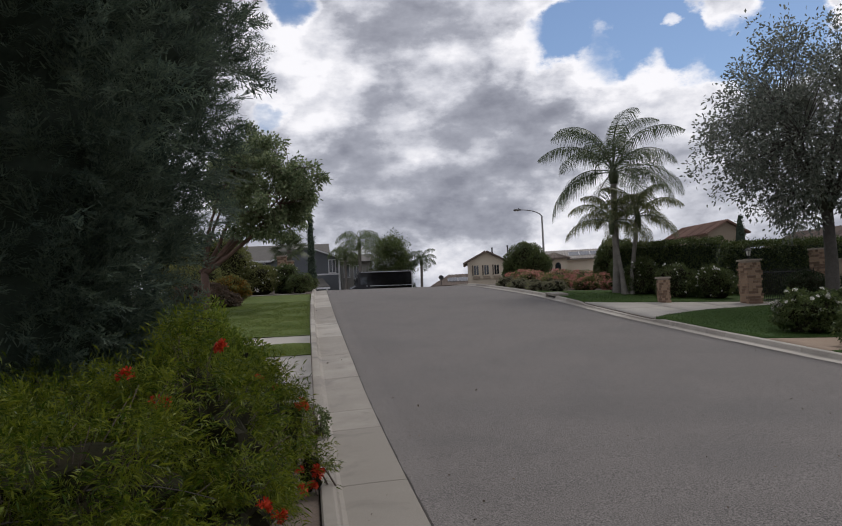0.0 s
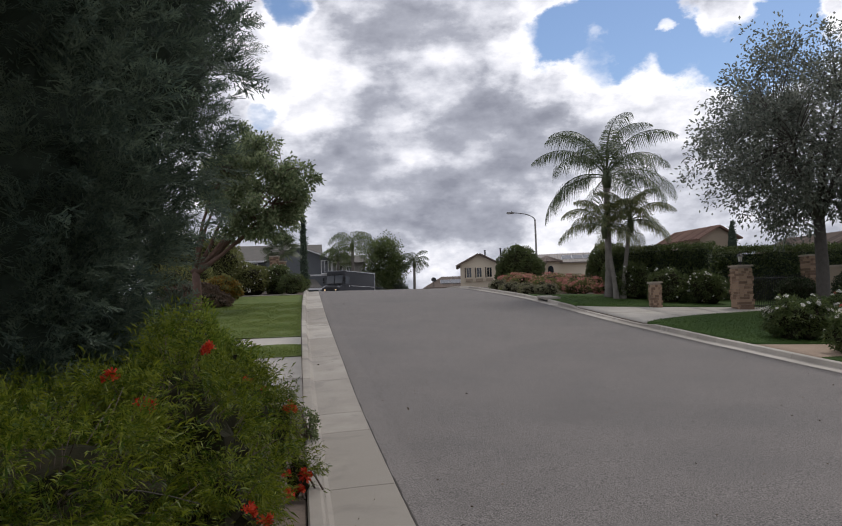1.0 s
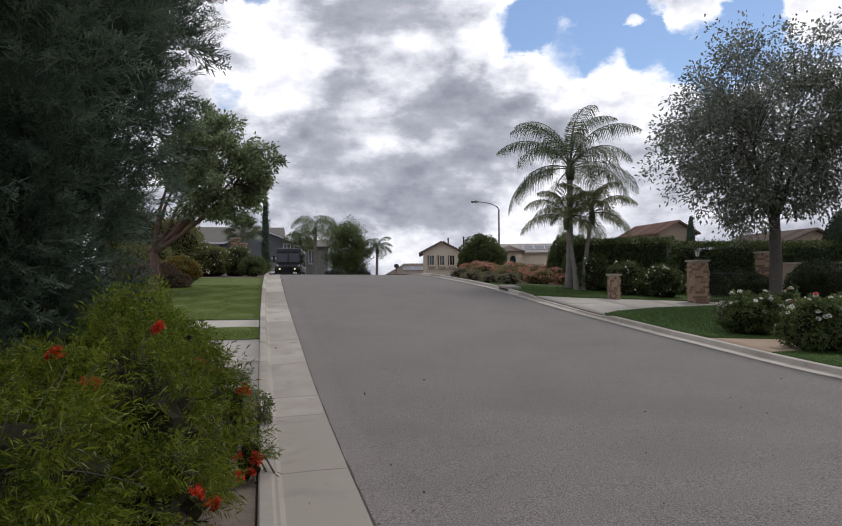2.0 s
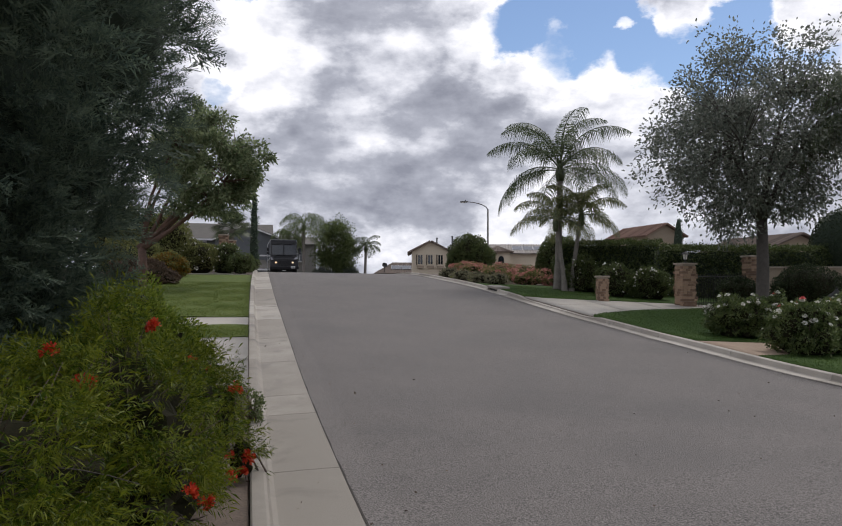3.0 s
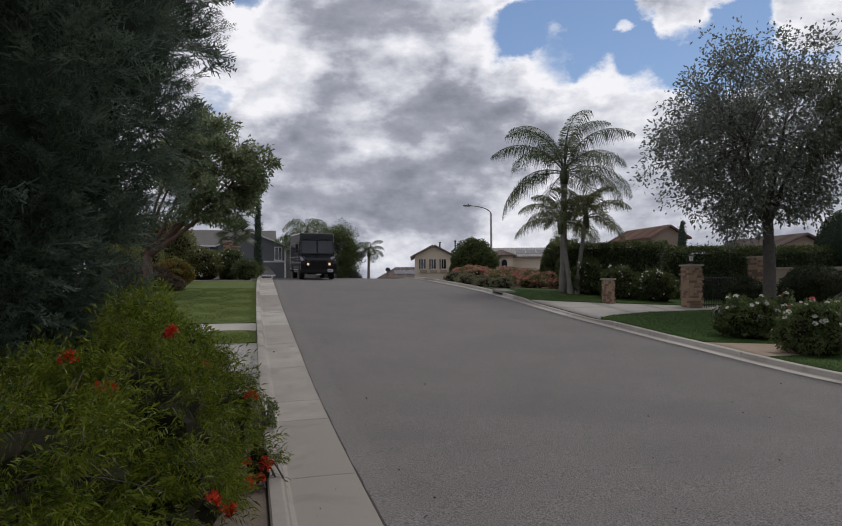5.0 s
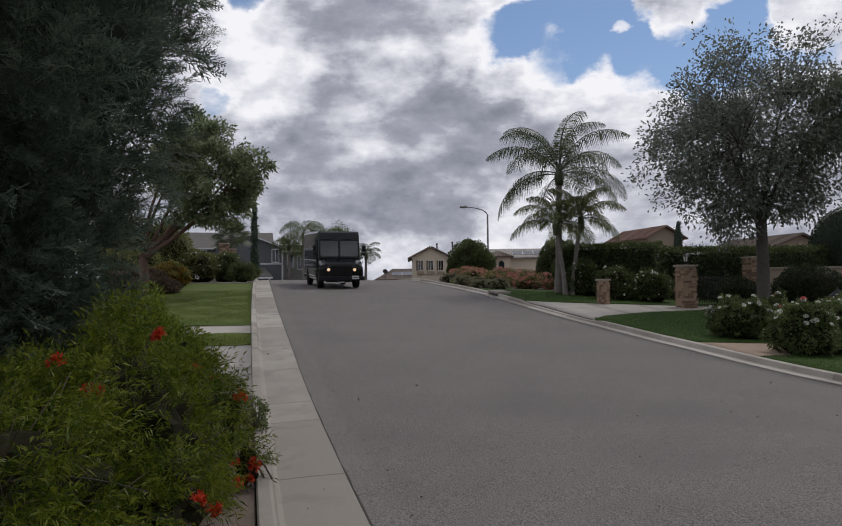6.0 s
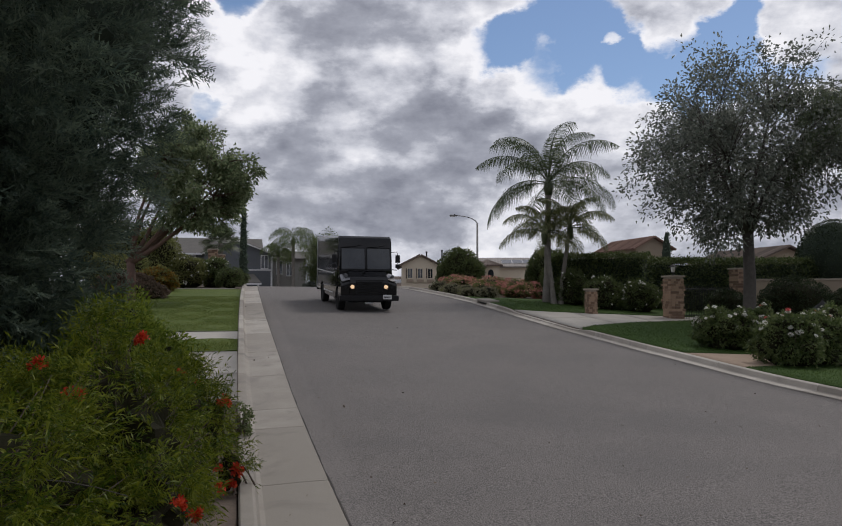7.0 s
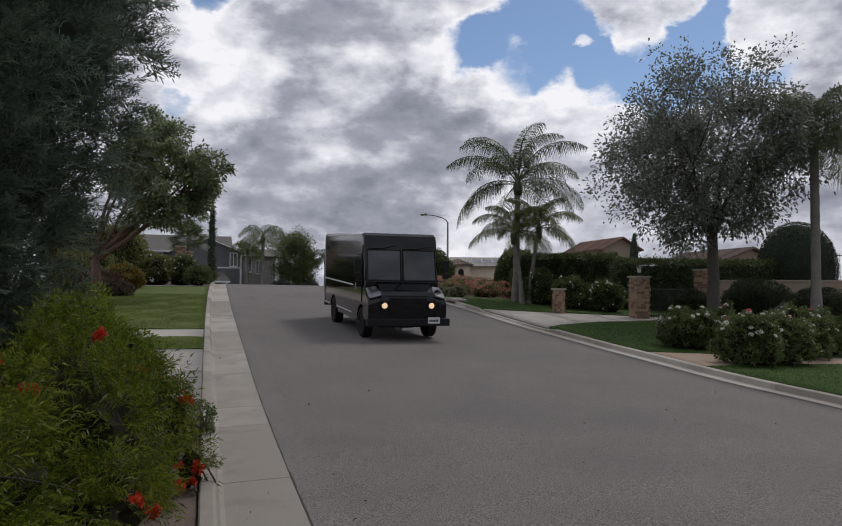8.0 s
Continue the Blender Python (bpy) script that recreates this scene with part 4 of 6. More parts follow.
def feather_palm(name, base, crown, label, trunk_r, length, count, seed, bendover=90, leaf_len=0.55, leaf=None, group="", shaft=True, skirt=0, leaflets=46, hang=0.5):
    rng = np.random.default_rng(seed)
    bx, by = base
    z0 = gz(bx, by) - 0.08
    t = thing(name, bx, by, z0, label, "palm tree", group)
    o = np.array([bx, by, z0])
    top = np.array(crown) - o
    bm = bmesh.new()
    n = 26
    pts, rad = [], []
    for i in range(n):
        a = i / (n - 1)
        pts.append(top * np.array([a ** 1.3, a ** 1.3, a]))
        rad.append(trunk_r * (1.35 - 0.5 * min(a * 4, 1) - 0.15 * a) * (1.05 if i % 2 else 0.97))
    tube(bm, pts, rad, 12)
    part("trunk", bm, BARK_PALM, t, smooth=True)
    if shaft:
        bm = bmesh.new()
        tube(bm, [top - np.array([0, 0, 0.5]), top - np.array([0, 0, 0.1]), top + np.array([0, 0, 0.45])], [trunk_r * 0.9, trunk_r * 1.25, trunk_r * 0.4], 10)
        part("crown_shaft", bm, LEAF_PALM, t, smooth=True)
    kinds = []
    for k in range(7):
        s0 = 82 - 15 * k
        v, rib = frond_template(length * rng.uniform(0.9, 1.1), leaflets, leaf_len, s0, max(-88, s0 - bendover - rng.uniform(0, 25)), rng, rng.uniform(-0.35, 0.35), hang)
        bm = bmesh.new()
        tube(bm, rib, list(np.linspace(0.032, 0.006, len(rib))), 5)
        ribm = bpy.data.meshes.new("rib")
        bm.to_mesh(ribm)
        bm.free()
        ribm.materials.append(LEAF_PALM)
        me = quads("frond", v)
        me.materials.append(leaf or LEAF_PALM)
        kinds.append((me, ribm))
    for i in range(count + skirt):
        a = i * 137.5 + rng.uniform(-15, 15)
        k = min(6, int(6.2 * i / count))
        m = pose(top[0], top[1], top[2] + 0.25 * max(0, 1 - i / count), 0, 0, a) @ pose(0.04, 0, 0, rng.uniform(-14, 14), rng.uniform(-6, 6), 0)
        fr = shared("frond", kinds[k][0], t, m)
        shared("rib", kinds[k][1], fr, Matrix())
    return t


def conifer(name, x, y, profile, label, seed, sprays, spray_len, leaf, core=0.8, trunk_r=0.25, upsweep=0.8, category="tree"):
    """A dense conifer: trunk, a dark core painted as inner shade, and feathery sprays; profile is (height, radius)."""
    rng = np.random.default_rng(seed)
    z0 = gz(x, y) - 0.1
    t = thing(name, x, y, z0, label, category)
    hs, rs = np.array(profile).T
    H = hs[-1]
    bm = bmesh.new()
    tube(bm, [(0, 0, 0), (0, 0, H * 0.5), (0, 0, H * 0.96)], [trunk_r, trunk_r * 0.6, 0.02], 10)
    part("trunk", bm, BARK_BROWN, t, smooth=True)
    # turned dark core blocks light and paints the shade behind the sprays
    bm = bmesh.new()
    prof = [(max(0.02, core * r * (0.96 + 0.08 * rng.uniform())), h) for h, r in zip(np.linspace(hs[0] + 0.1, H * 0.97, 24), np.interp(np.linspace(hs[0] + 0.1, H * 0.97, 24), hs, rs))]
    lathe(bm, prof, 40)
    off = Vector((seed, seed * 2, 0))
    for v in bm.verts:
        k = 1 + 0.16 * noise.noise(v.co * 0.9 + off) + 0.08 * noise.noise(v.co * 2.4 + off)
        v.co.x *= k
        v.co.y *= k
    part("shade_core", bm, FOLIAGE_SHADE, t)
    # one spray: a stem with side twigs of fine scale leaves, along +x
    tv = []
    stem = np.linspace(0.05, 1.0, 12)
    for i, s in enumerate(stem):
        for side in (-1, 1):
            reach = (0.46 * (1 - s) ** 0.8 + 0.08) * rng.uniform(0.5, 1.3)
            p0 = np.array([s, 0, 0.10 * s * s])
            d = np.array([0.72, side * 0.62, rng.uniform(-0.35, 0.45)]) + rng.normal(size=3) * 0.2
            d /= np.linalg.norm(d)
            for j in range(3):
                q0 = p0 + d * reach * j / 3
                q1 = p0 + d * reach * (j + 1.25) / 3
                w = np.array([-d[1], d[0], 0.25]) * 0.024
                if j:
                    dd = d + np.array([0.3, -side * 0.55 * (1 if j % 2 else -1), 0])
                    q1 = q0 + dd / np.linalg.norm(dd) * reach * 0.5
                tv.append([q0 - w, q1 - w * 0.4, q1 + w * 0.4, q0 + w])
    tv = np.array(tv)
    # boughs stand out of the crown as plumes; each carries many sprays
    per = 36 if H > 8 else 6
    n_b = max(20, sprays // per)
    h = hs[0] + rng.uniform(0.0, 1, n_b * 4) * (H - hs[0])
    R = np.interp(h, hs, rs)
    keep = rng.uniform(0, rs.max(), len(R)) < R + 0.15
    h, R = h[keep][:n_b], R[keep][:n_b]
    ang = rng.uniform(0, 2 * math.pi, len(h))
    out = np.stack([np.cos(ang), np.sin(ang), 0 * ang], 1)
    lump = np.array([noise.noise(Vector((math.cos(a) * 2.2, math.sin(a) * 2.2, z * 0.8)) + off) for a, z in zip(ang, h)])
    foot = out * (R * (0.72 + 0.14 * lump))[:, None] + np.array([0, 0, 1.0]) * h[:, None]
    aim = unit(out + np.array([0, 0, 1.0]) * (upsweep * rng.uniform(0.35, 1.2, len(h)))[:, None] + rng.normal(size=foot.shape) * 0.22)
    reach = np.clip(R * rng.uniform(0.16, 0.34, len(h)), 0.05, 1.1)
    hh = np.repeat(h, per)
    s = rng.uniform(0.0, 1.0, len(hh)) ** 0.75
    aim_r, reach_r = np.repeat(aim, per, 0), np.repeat(reach, per)
    off_r = rng.normal(size=(len(hh), 3))
    off_r = off_r - aim_r * np.sum(off_r * aim_r, 1, keepdims=True)
    fat = reach_r * (0.36 * (1 - s) ** 0.6 + 0.05)
    pos = np.repeat(foot, per, 0) + aim_r * (reach_r * s)[:, None] + off_r * fat[:, None]
    ex = unit(aim_r * 1.0 + unit(off_r) * 0.55 + rng.normal(size=pos.shape) * 0.25)
    ey = unit(np.cross(rng.normal(size=pos.shape) * 0.5 + np.array([0, 0, 1.0]), ex))
    ez = np.cross(ex, ey)
    L = spray_len * rng.uniform(0.6, 1.3, len(hh))
    B = np.stack([ex, ey, ez], 1) * L[:, None, None]
    v = np.einsum("qck,nkj->nqcj", tv, B) + pos[:, None, None, :]
    # the side turned away from the street carries fewer sprays
    away = np.repeat(out @ np.array([0.43, -0.90, 0.0]) < -0.30, per)
    v = v[~away | (np.arange(len(v)) % 4 == 0)]
    me = quads("sprays", v.reshape(-1, 3))
    link("sprays", me, leaf, t)
    return t


def build_left_front():
    conifer("conifer", -4.25, 9.0, [(0.2, 2.2), (1.7, 2.75), (2.6, 3.15), (3.6, 3.65), (4.6, 4.2), (5.5, 4.1), (7, 3.5), (9, 2.2), (11, 0.3)],
            "tall dark blue-green conifer with feathery drooping sprays", 5, 15000, 0.33, LEAF_CONIFER, 0.77, 0.3)
    # the flowering shrub beside the kerb
    rng = np.random.default_rng(11)
    t = thing("flowering_shrub", -0.9, 6.0, gz(-0.9, 6.0), "bright green feathery shrub with orange-red trumpet flowers beside the kerb", "shrub")
    o = np.array([-0.9, 6.0, gz(-0.9, 6.0)])
    mounds = [(-1.60, 4.75, 1.10, 1.1, 1.22), (-0.92, 6.2, 0.78, 0.95, 1.48), (-0.62, 8.0, 0.45, 0.9, 1.06), (-2.7, 3.7, 1.0, 0.9, 1.15),
              (-0.60, 5.6, 0.38, 0.8, 0.62), (-0.44, 7.0, 0.24, 0.7, 0.42), (-1.9, 6.4, 1.0, 1.0, 1.15), (-1.15, 3.9, 0.50, 0.5, 0.70), (-0.03, 7.05, 0.13, 0.10, 0.40),
              (-0.20, 8.1, 0.14, 0.22, 0.78)]
    stems, core = bmesh.new(), None
    bases, alongs, tips = [], [], []
    for i, (mx, my, rx, ry, h) in enumerate(mounds):
        c = np.array([mx, my, gz(mx, my) + h * 0.40]) - o
        rr = np.array([rx, ry, h * 0.60])
        foot = np.array([mx, my, gz(mx, my)]) - o
        p, d = mound_points(int(1300 * (rx * ry + rx * h)), c, rr, rng, i, 0.5)
        for k in range(0, len(p), 14):
            limb(stems, foot + rng.normal(size=3) * np.array([0.12, 0.12, 0]), p[k], 0.012, 0.003, rng, 0.10, 4, 5)
        # foliage thins out towards the ground to show the dark core as shade, and young shoots stand out of the top
        keep = rng.uniform(0, 1, len(p)) < np.clip((p[:, 2] - foot[2]) / h * 1.5 - 0.02, 0.22, 1)
        p, d = p[keep], d[keep]
        top = np.flatnonzero(d[:, 2] > -0.1)
        for q in top[:: max(1, len(top) // max(3, int(9 * rx)))]:
            aim = unit((d[q] * np.array([1, 1, 0.6]) + np.array([0, 0, 0.55]) + rng.normal(size=3) * 0.25)[None])[0]
            reach = rng.uniform(0.10, 0.26) * min(1.0, rx + 0.3)
            tip = p[q] + aim * reach
            limb(stems, p[q] - aim * 0.08, tip, 0.004, 0.0015, rng, 0.06, 4, 4)
            along_shoot = np.linspace(0.1, 1, 7)[:, None]
            p = np.concatenate([p, p[q] + (tip - p[q]) * along_shoot])
            d = np.concatenate([d, unit(np.repeat(aim[None], 7, 0) * 0.8 + rng.normal(size=(7, 3)) * 0.5)])
        bases.append(p)
        alongs.append(unit(d + rng.normal(size=p.shape) * 0.50 + np.array([0, 0, 0.40])))
        # dark lump under the leaves, painted as the shade among the stems
        part("shade_core", bush_core(c, rr, i, 0.70, 0.5), SHRUB_SHADE, t)
    tagged(part("branching", stems, BARK_BROWN, t, smooth=True), kind="stuff")
    P, A = np.concatenate(bases), np.concatenate(alongs)
    # each place carries a feather leaf of paired lance-shaped leaflets
    n = len(P)
    L = 0.155 * rng.uniform(0.6, 1.4, n)
    side = unit(np.cross(A, rng.normal(size=A.shape)))
    v_b, v_a, v_l = [], [], []
    for k in range(7):
        f = 0.16 + 0.13 * k
        for s in (-1, 1):
            v_b.append(P + A * (L * f)[:, None] - np.array([0, 0, 1.0]) * (L * 0.25 * f * f)[:, None])
            v_a.append(A * 0.62 + side * s * 0.75 - np.array([0, 0, 0.18]) + rng.normal(size=A.shape) * 0.15)
            v_l.append(L * 0.33 * rng.uniform(0.8, 1.15, n))
    v_b.append(P + A * (L * 0.95)[:, None]), v_a.append(A), v_l.append(L * 0.45)
    ln = np.concatenate(v_l)
    me = leaf_mesh("foliage", np.concatenate(v_b), np.concatenate(v_a), ln, ln * 0.155, rng, 0.2, 0.12)
    link("foliage", me, LEAF_BRIGHT, t)
    # dry twigs poking out
    bm = bmesh.new()
    for a, b in (((-1.2, 4.3, 0.95), (-0.55, 4.5, 0.80)), ((-0.5, 5.6, 0.62), (-0.22, 5.5, 0.55)), ((-1.6, 3.9, 0.9), (-1.0, 4.0, 0.80))):
        limb(bm, np.array(a) - o, np.array(b) - o, 0.006, 0.002, rng, 0.12, 5, 6)
    tagged(part("dry_twigs", bm, BARK_GREY, t), kind="stuff")
    # trumpet flowers in clusters
    petal = []
    for k in range(11):
        d = sphere_points(1, rng)[0]
        d[2] = abs(d[2]) * 0.9 - 0.15
        d /= np.linalg.norm(d)
        s = np.cross(d, rng.normal(size=3))
        s /= np.linalg.norm(s)
        u = np.cross(s, d)
        long = rng.uniform(0.030, 0.044)
        ring = [math.cos(2 * math.pi * a / 5) * s + math.sin(2 * math.pi * a / 5) * u for a in range(5)]
        for a in range(5):
            e, f = ring[a], ring[(a + 1) % 5]
            petal.append([e * 0.0025, d * long * 0.7 + e * 0.0075, d * long * 0.7 + f * 0.0075, f * 0.0025])
            petal.append([d * long * 0.7 + e * 0.0075, d * long + e * 0.016, d * long * 0.92 + (e + f) * 0.011, d * long * 0.7 + f * 0.0075])
    fl = quads("flower", np.array(petal).reshape(-1, 3))
    fl.materials.append(PETAL_RED)
    for fx, fy, fz, sc in ((-1.30, 5.72, 1.42, 1.35), (-1.00, 5.34, 1.25, 1.5), (-0.66, 5.98, 1.58, 1.2), (-0.10, 7.9, 0.84, 1.5), (-0.50, 7.75, 1.16, 1.0),
                           (0.03, 6.9, 0.38, 1.3), (-0.10, 6.45, 0.34, 1.1), (-0.02, 6.90, 0.26, 1.1), (-0.33, 5.12, 0.58, 1.1), (-0.12, 6.9, 0.40, 0.9),
                           (-0.24, 5.36, 0.45, 1.1), (-0.36, 8.2, 1.00, 1.0)):
        m = pose(fx - o[0], fy - o[1], fz - o[2], rng.uniform(-40, 40), rng.uniform(-40, 40), rng.uniform(0, 360)) @ Matrix.Diagonal((sc * 1.35, sc * 1.35, sc * 1.35, 1))
        shared("flower", fl, t, m)
    # finer bright shrub behind it, and small ground plants at the kerb
    bush("feathery_shrub", -1.45, 9.6, (1.05, 1.0, 1.62), "bright green fine-leaved shrub under the conifer", LEAF_LIME, 21, 14000, 0.08, narrow=0.26, category="shrub")
    bush("low_shrub", -0.02, 9.3, (0.24, 0.35, 0.45), "small grey-green plant leaning over the kerb", LEAF_ROSE, 22, 900, 0.035, core=False, category="shrub")
    bush("low_shrub", -1.62, 3.35, (0.42, 0.40, 1.18), "yellow-green broad-leaved plant among the shrubs", LEAF_LIME, 24, 1500, 0.075, narrow=0.4, category="shrub")
    bush("low_shrub", -2.9, 11.0, (0.9, 0.7, 1.5), "dark shrub beside the driveway", LEAF_DARK, 23, 3500, 0.07, category="shrub")


def build_left_garden():
    broadleaf_tree("garden_tree", -3.9, 30.3, "spreading broadleaf tree with clustered leaves and bare red-brown limbs", 0.17, 3.2, (-1.6, 30.0, 6.3), (2.4, 2.4, 2.3),
                   460, 44, 0.105, 0.165, LEAF_TREE, BARK_RED, 31, hollow=0.45, gaps=0.42, flat=0.05)
    bush("flowering_bush", -3.7, 37.3, (1.0, 0.9, 1.15), "rounded bush turning rust orange", LEAF_RUST, 32, 3500, 0.10, extra=(LEAF_OLIVE, 0.5, 0.10))
    bush("brown_bush", -4.4, 34.2, (1.3, 1.1, 1.0), "low brownish purple bush", LEAF_BROWN, 33, 3500, 0.10)
    bush("brown_bush", -3.7, 32.0, (1.0, 1.0, 0.75), "low brownish purple bush", LEAF_BROWN, 34, 3000, 0.10)
    bush("olive_bush", -4.5, 43.5, (1.7, 1.5, 3.5), "tall loose yellow-green bush", LEAF_OLIVE, 35, 7000, 0.12)
    bush("olive_bush", -6.8, 42.5, (1.8, 1.5, 3.9), "tall loose yellow-green bush", LEAF_OLIVE, 36, 7000, 0.12)
    bush("grey_bush", -2.6, 42.8, (1.2, 1.0, 1.75), "yellow-green bush dotted with white flowers", LEAF_OLIVE, 37, 4000, 0.10, extra=(PETAL_WHITE, 0.03, 0.16))
    bush("grey_bush", -1.2, 43.3, (0.9, 0.8, 1.7), "grey-green bush dotted with white flowers", LEAF_ROSE, 38, 3000, 0.10, extra=(PETAL_WHITE, 0.02, 0.16))
    bush("dark_bush", -0.35, 42.0, (0.75, 0.8, 1.15), "dark rounded bush at the end of the lawn", LEAF_HEDGE, 39, 3000, 0.08)
    bush("dark_bush", 0.0, 45.0, (0.7, 0.8, 1.0), "dark rounded bush by the cypress", LEAF_HEDGE, 40, 2500, 0.08)
    bush("olive_bush", -5.6, 39.0, (1.5, 1.3, 1.9), "loose yellow-green bush behind the lawn", LEAF_OLIVE, 41, 5000, 0.10)
    conifer("column_cypress", 0.40, 52.0, [(0.1, 0.24), (1.0, 0.28), (3.0, 0.24), (4.6, 0.16), (6.0, 0.03)], "narrow dark column cypress near the kerb", 42, 1100, 0.18,
            LEAF_CONIFER, 0.9, 0.08, 2.0)
    fan_palm("fan_palm", -1.0, 49.0, 2.6, "short fan palm with stiff round leaves", 43)
    brick_pillar("garden_pillar", -1.40, 47.0, 0.55, 2.1, "small tan stone pillar among bushes", 44, lantern=False)
    brick_pillar("garden_pillar", -0.95, 48.0, 0.45, 1.8, "small tan stone pillar among bushes", 45, lantern=False)


def fan_palm(name, x, y, h, label, seed):
    rng = np.random.default_rng(seed)
    t = thing(name, x, y, gz(x, y) - 0.05, label, "palm tree")
    bm = bmesh.new()
    tube(bm, [(0, 0, 0), (0, 0, h * 0.5), (0, 0, h)], [0.22, 0.17, 0.15], 10)
    part("trunk", bm, BARK_PALM, t)
    v = []
    for k in range(22):
        a = math.pi * 1.5 * (k / 21 - 0.5)
        d = np.array([math.cos(a), math.sin(a), 0])
        w = np.array([-d[1], d[0], 0]) * 0.035
        b = np.array([0.75, 0, 0.0])
        v.append([b, b + d * 0.35 - w, b + d * 0.7 + np.array([0, 0, -0.12]), b + d * 0.35 + w])
    for k in (-1, 1):
        v.append([np.array([0, 0.012 * k, 0]), np.array([0.75, 0.012 * k, 0]), np.array([0.75, 0, 0.02]), np.array([0, 0, 0.02])])
    me = quads("fan_leaf", np.array(v).reshape(-1, 3))
    me.materials.append(LEAF_PALM)
    for i in range(26):
        up = 75 - 110 * i / 26
        shared("fan_leaf", me, t, pose(0, 0, h, 0, 0, i * 137.5) @ pose(0, 0, 0, rng.uniform(-30, 30), -up, 0))
    return t


# ---------------------------------------------------------------- stone pillars, lamps, fences
def brick_pillar(name, x, y, w, h, label, seed, lantern=True, group=""):
    rng = random.Random(seed)
    t = thing(name, x, y, gz(x, y) - 0.02, label, "pillar", group)
    part("core", boxed(-w / 2 + 0.02, -w / 2 + 0.02, 0, w / 2 - 0.02, w / 2 - 0.02, h, 0.004), MORTAR, t)
    row_h = 0.10
    rows = int(h / row_h)
    sizes = []
    for k in range(5):
        L = w / 3 * (0.7 + 0.15 * k)
        bm = boxed(-L / 2 + 0.006, -0.028, -row_h / 2 + 0.006, L / 2 - 0.006, 0.0, row_h / 2 - 0.006)
        for v in bm.verts:
            v.co += Vector((rng.uniform(-.005, .005), rng.uniform(-.004, .004), rng.uniform(-.005, .005)))
        me = bpy.data.meshes.new("stone")
        bmesh.ops.recalc_face_normals(bm, faces=bm.faces)
        bm.to_mesh(me)
        bm.free()
        me.materials.append(BRICK)
        sizes.append((L, me))
    for f in range(4):
        turn = pose(0, 0, 0, 0, 0, 90 * f)
        for r in range(rows):
            x0 = -w / 2
            while x0 < w / 2 - 0.05:
                fit_ = [s for s in sizes if x0 + s[0] <= w / 2 + 0.03] or sizes[:1]
                L, me = rng.choice(fit_)
                shared("stone", me, t, turn @ pose(x0 + L / 2, -w / 2 + 0.018, (r + 0.5) * row_h))
                x0 += L
    part("cap", boxed(-w / 2 - 0.05, -w / 2 - 0.05, h, w / 2 + 0.05, w / 2 + 0.05, h + 0.07, 0.015), CAPSTONE, t, "pale stone cap")
    if lantern:
        la = thing("lantern", x, y, gz(x, y) - 0.02 + h + 0.07, "black iron lantern with frosted panes on a pillar", "lantern")
        part("foot", lathe(bmesh.new(), [(0.07, 0), (0.07, 0.03), (0.025, 0.05), (0.025, 0.12), (0.09, 0.14)], 12), IRON, la)
        part("panes", lathe(bmesh.new(), [(0.075, 0.14), (0.11, 0.34), (0.0001, 0.34)], 6), LAMP_GLASS, la)
        for k in range(6):
            a = 2 * math.pi * k / 6
            bm = bmesh.new()
            tube(bm, [(0.078 * math.cos(a), 0.078 * math.sin(a), 0.13), (0.115 * math.cos(a), 0.115 * math.sin(a), 0.35)], [0.008, 0.008], 5)
            part("bar", bm, IRON, la)
        part("hood", lathe(bmesh.new(), [(0.15, 0.345), (0.13, 0.37), (0.05, 0.44), (0.02, 0.46), (0.025, 0.50), (0.004, 0.53)], 12), IRON, la)
    return t


def street_lamp(x, y, top, reach):
    z0 = gz(x, y) - 0.05
    t = thing("street_lamp", x, y, z0, "tall grey street lamp with a curved arm over the road", "street lamp")
    h = top - z0
    bm = bmesh.new()
    tube(bm, [(0, 0, 0), (0, 0, 0.3), (0, 0, 0.31), (0, 0, h)], [0.17, 0.16, 0.12, 0.075], 14)
    part("pole", bm, GALVANISED, t, smooth=True)
    bm = bmesh.new()
    pts = [(0, 0, h - 0.1)] + [(-reach * (1 - math.cos(a)) * 0.98, 0, h - 0.1 + 0.72 * math.sin(a)) for a in np.linspace(0.25, math.pi / 2, 8)]
    tube(bm, pts, list(np.linspace(0.05, 0.035, len(pts))), 8)
    part("arm", bm, GALVANISED, t, smooth=True)
    end = pts[-1]
    head = part("lamp_head", boxed(end[0] - 0.62, -0.13, end[2] - 0.06, end[0] + 0.05, 0.13, end[2] + 0.07, 0.04), GALVANISED, t)
    part("lens", boxed(end[0] - 0.55, -0.10, end[2] - 0.10, end[0] - 0.12, 0.10, end[2] - 0.062, 0.015), LAMP_GLASS, head)
    part("sensor", boxed(end[0] - 0.2, -0.03, end[2] + 0.071, end[0] - 0.12, 0.03, end[2] + 0.14, 0.01), BLACK_PLASTIC, head)


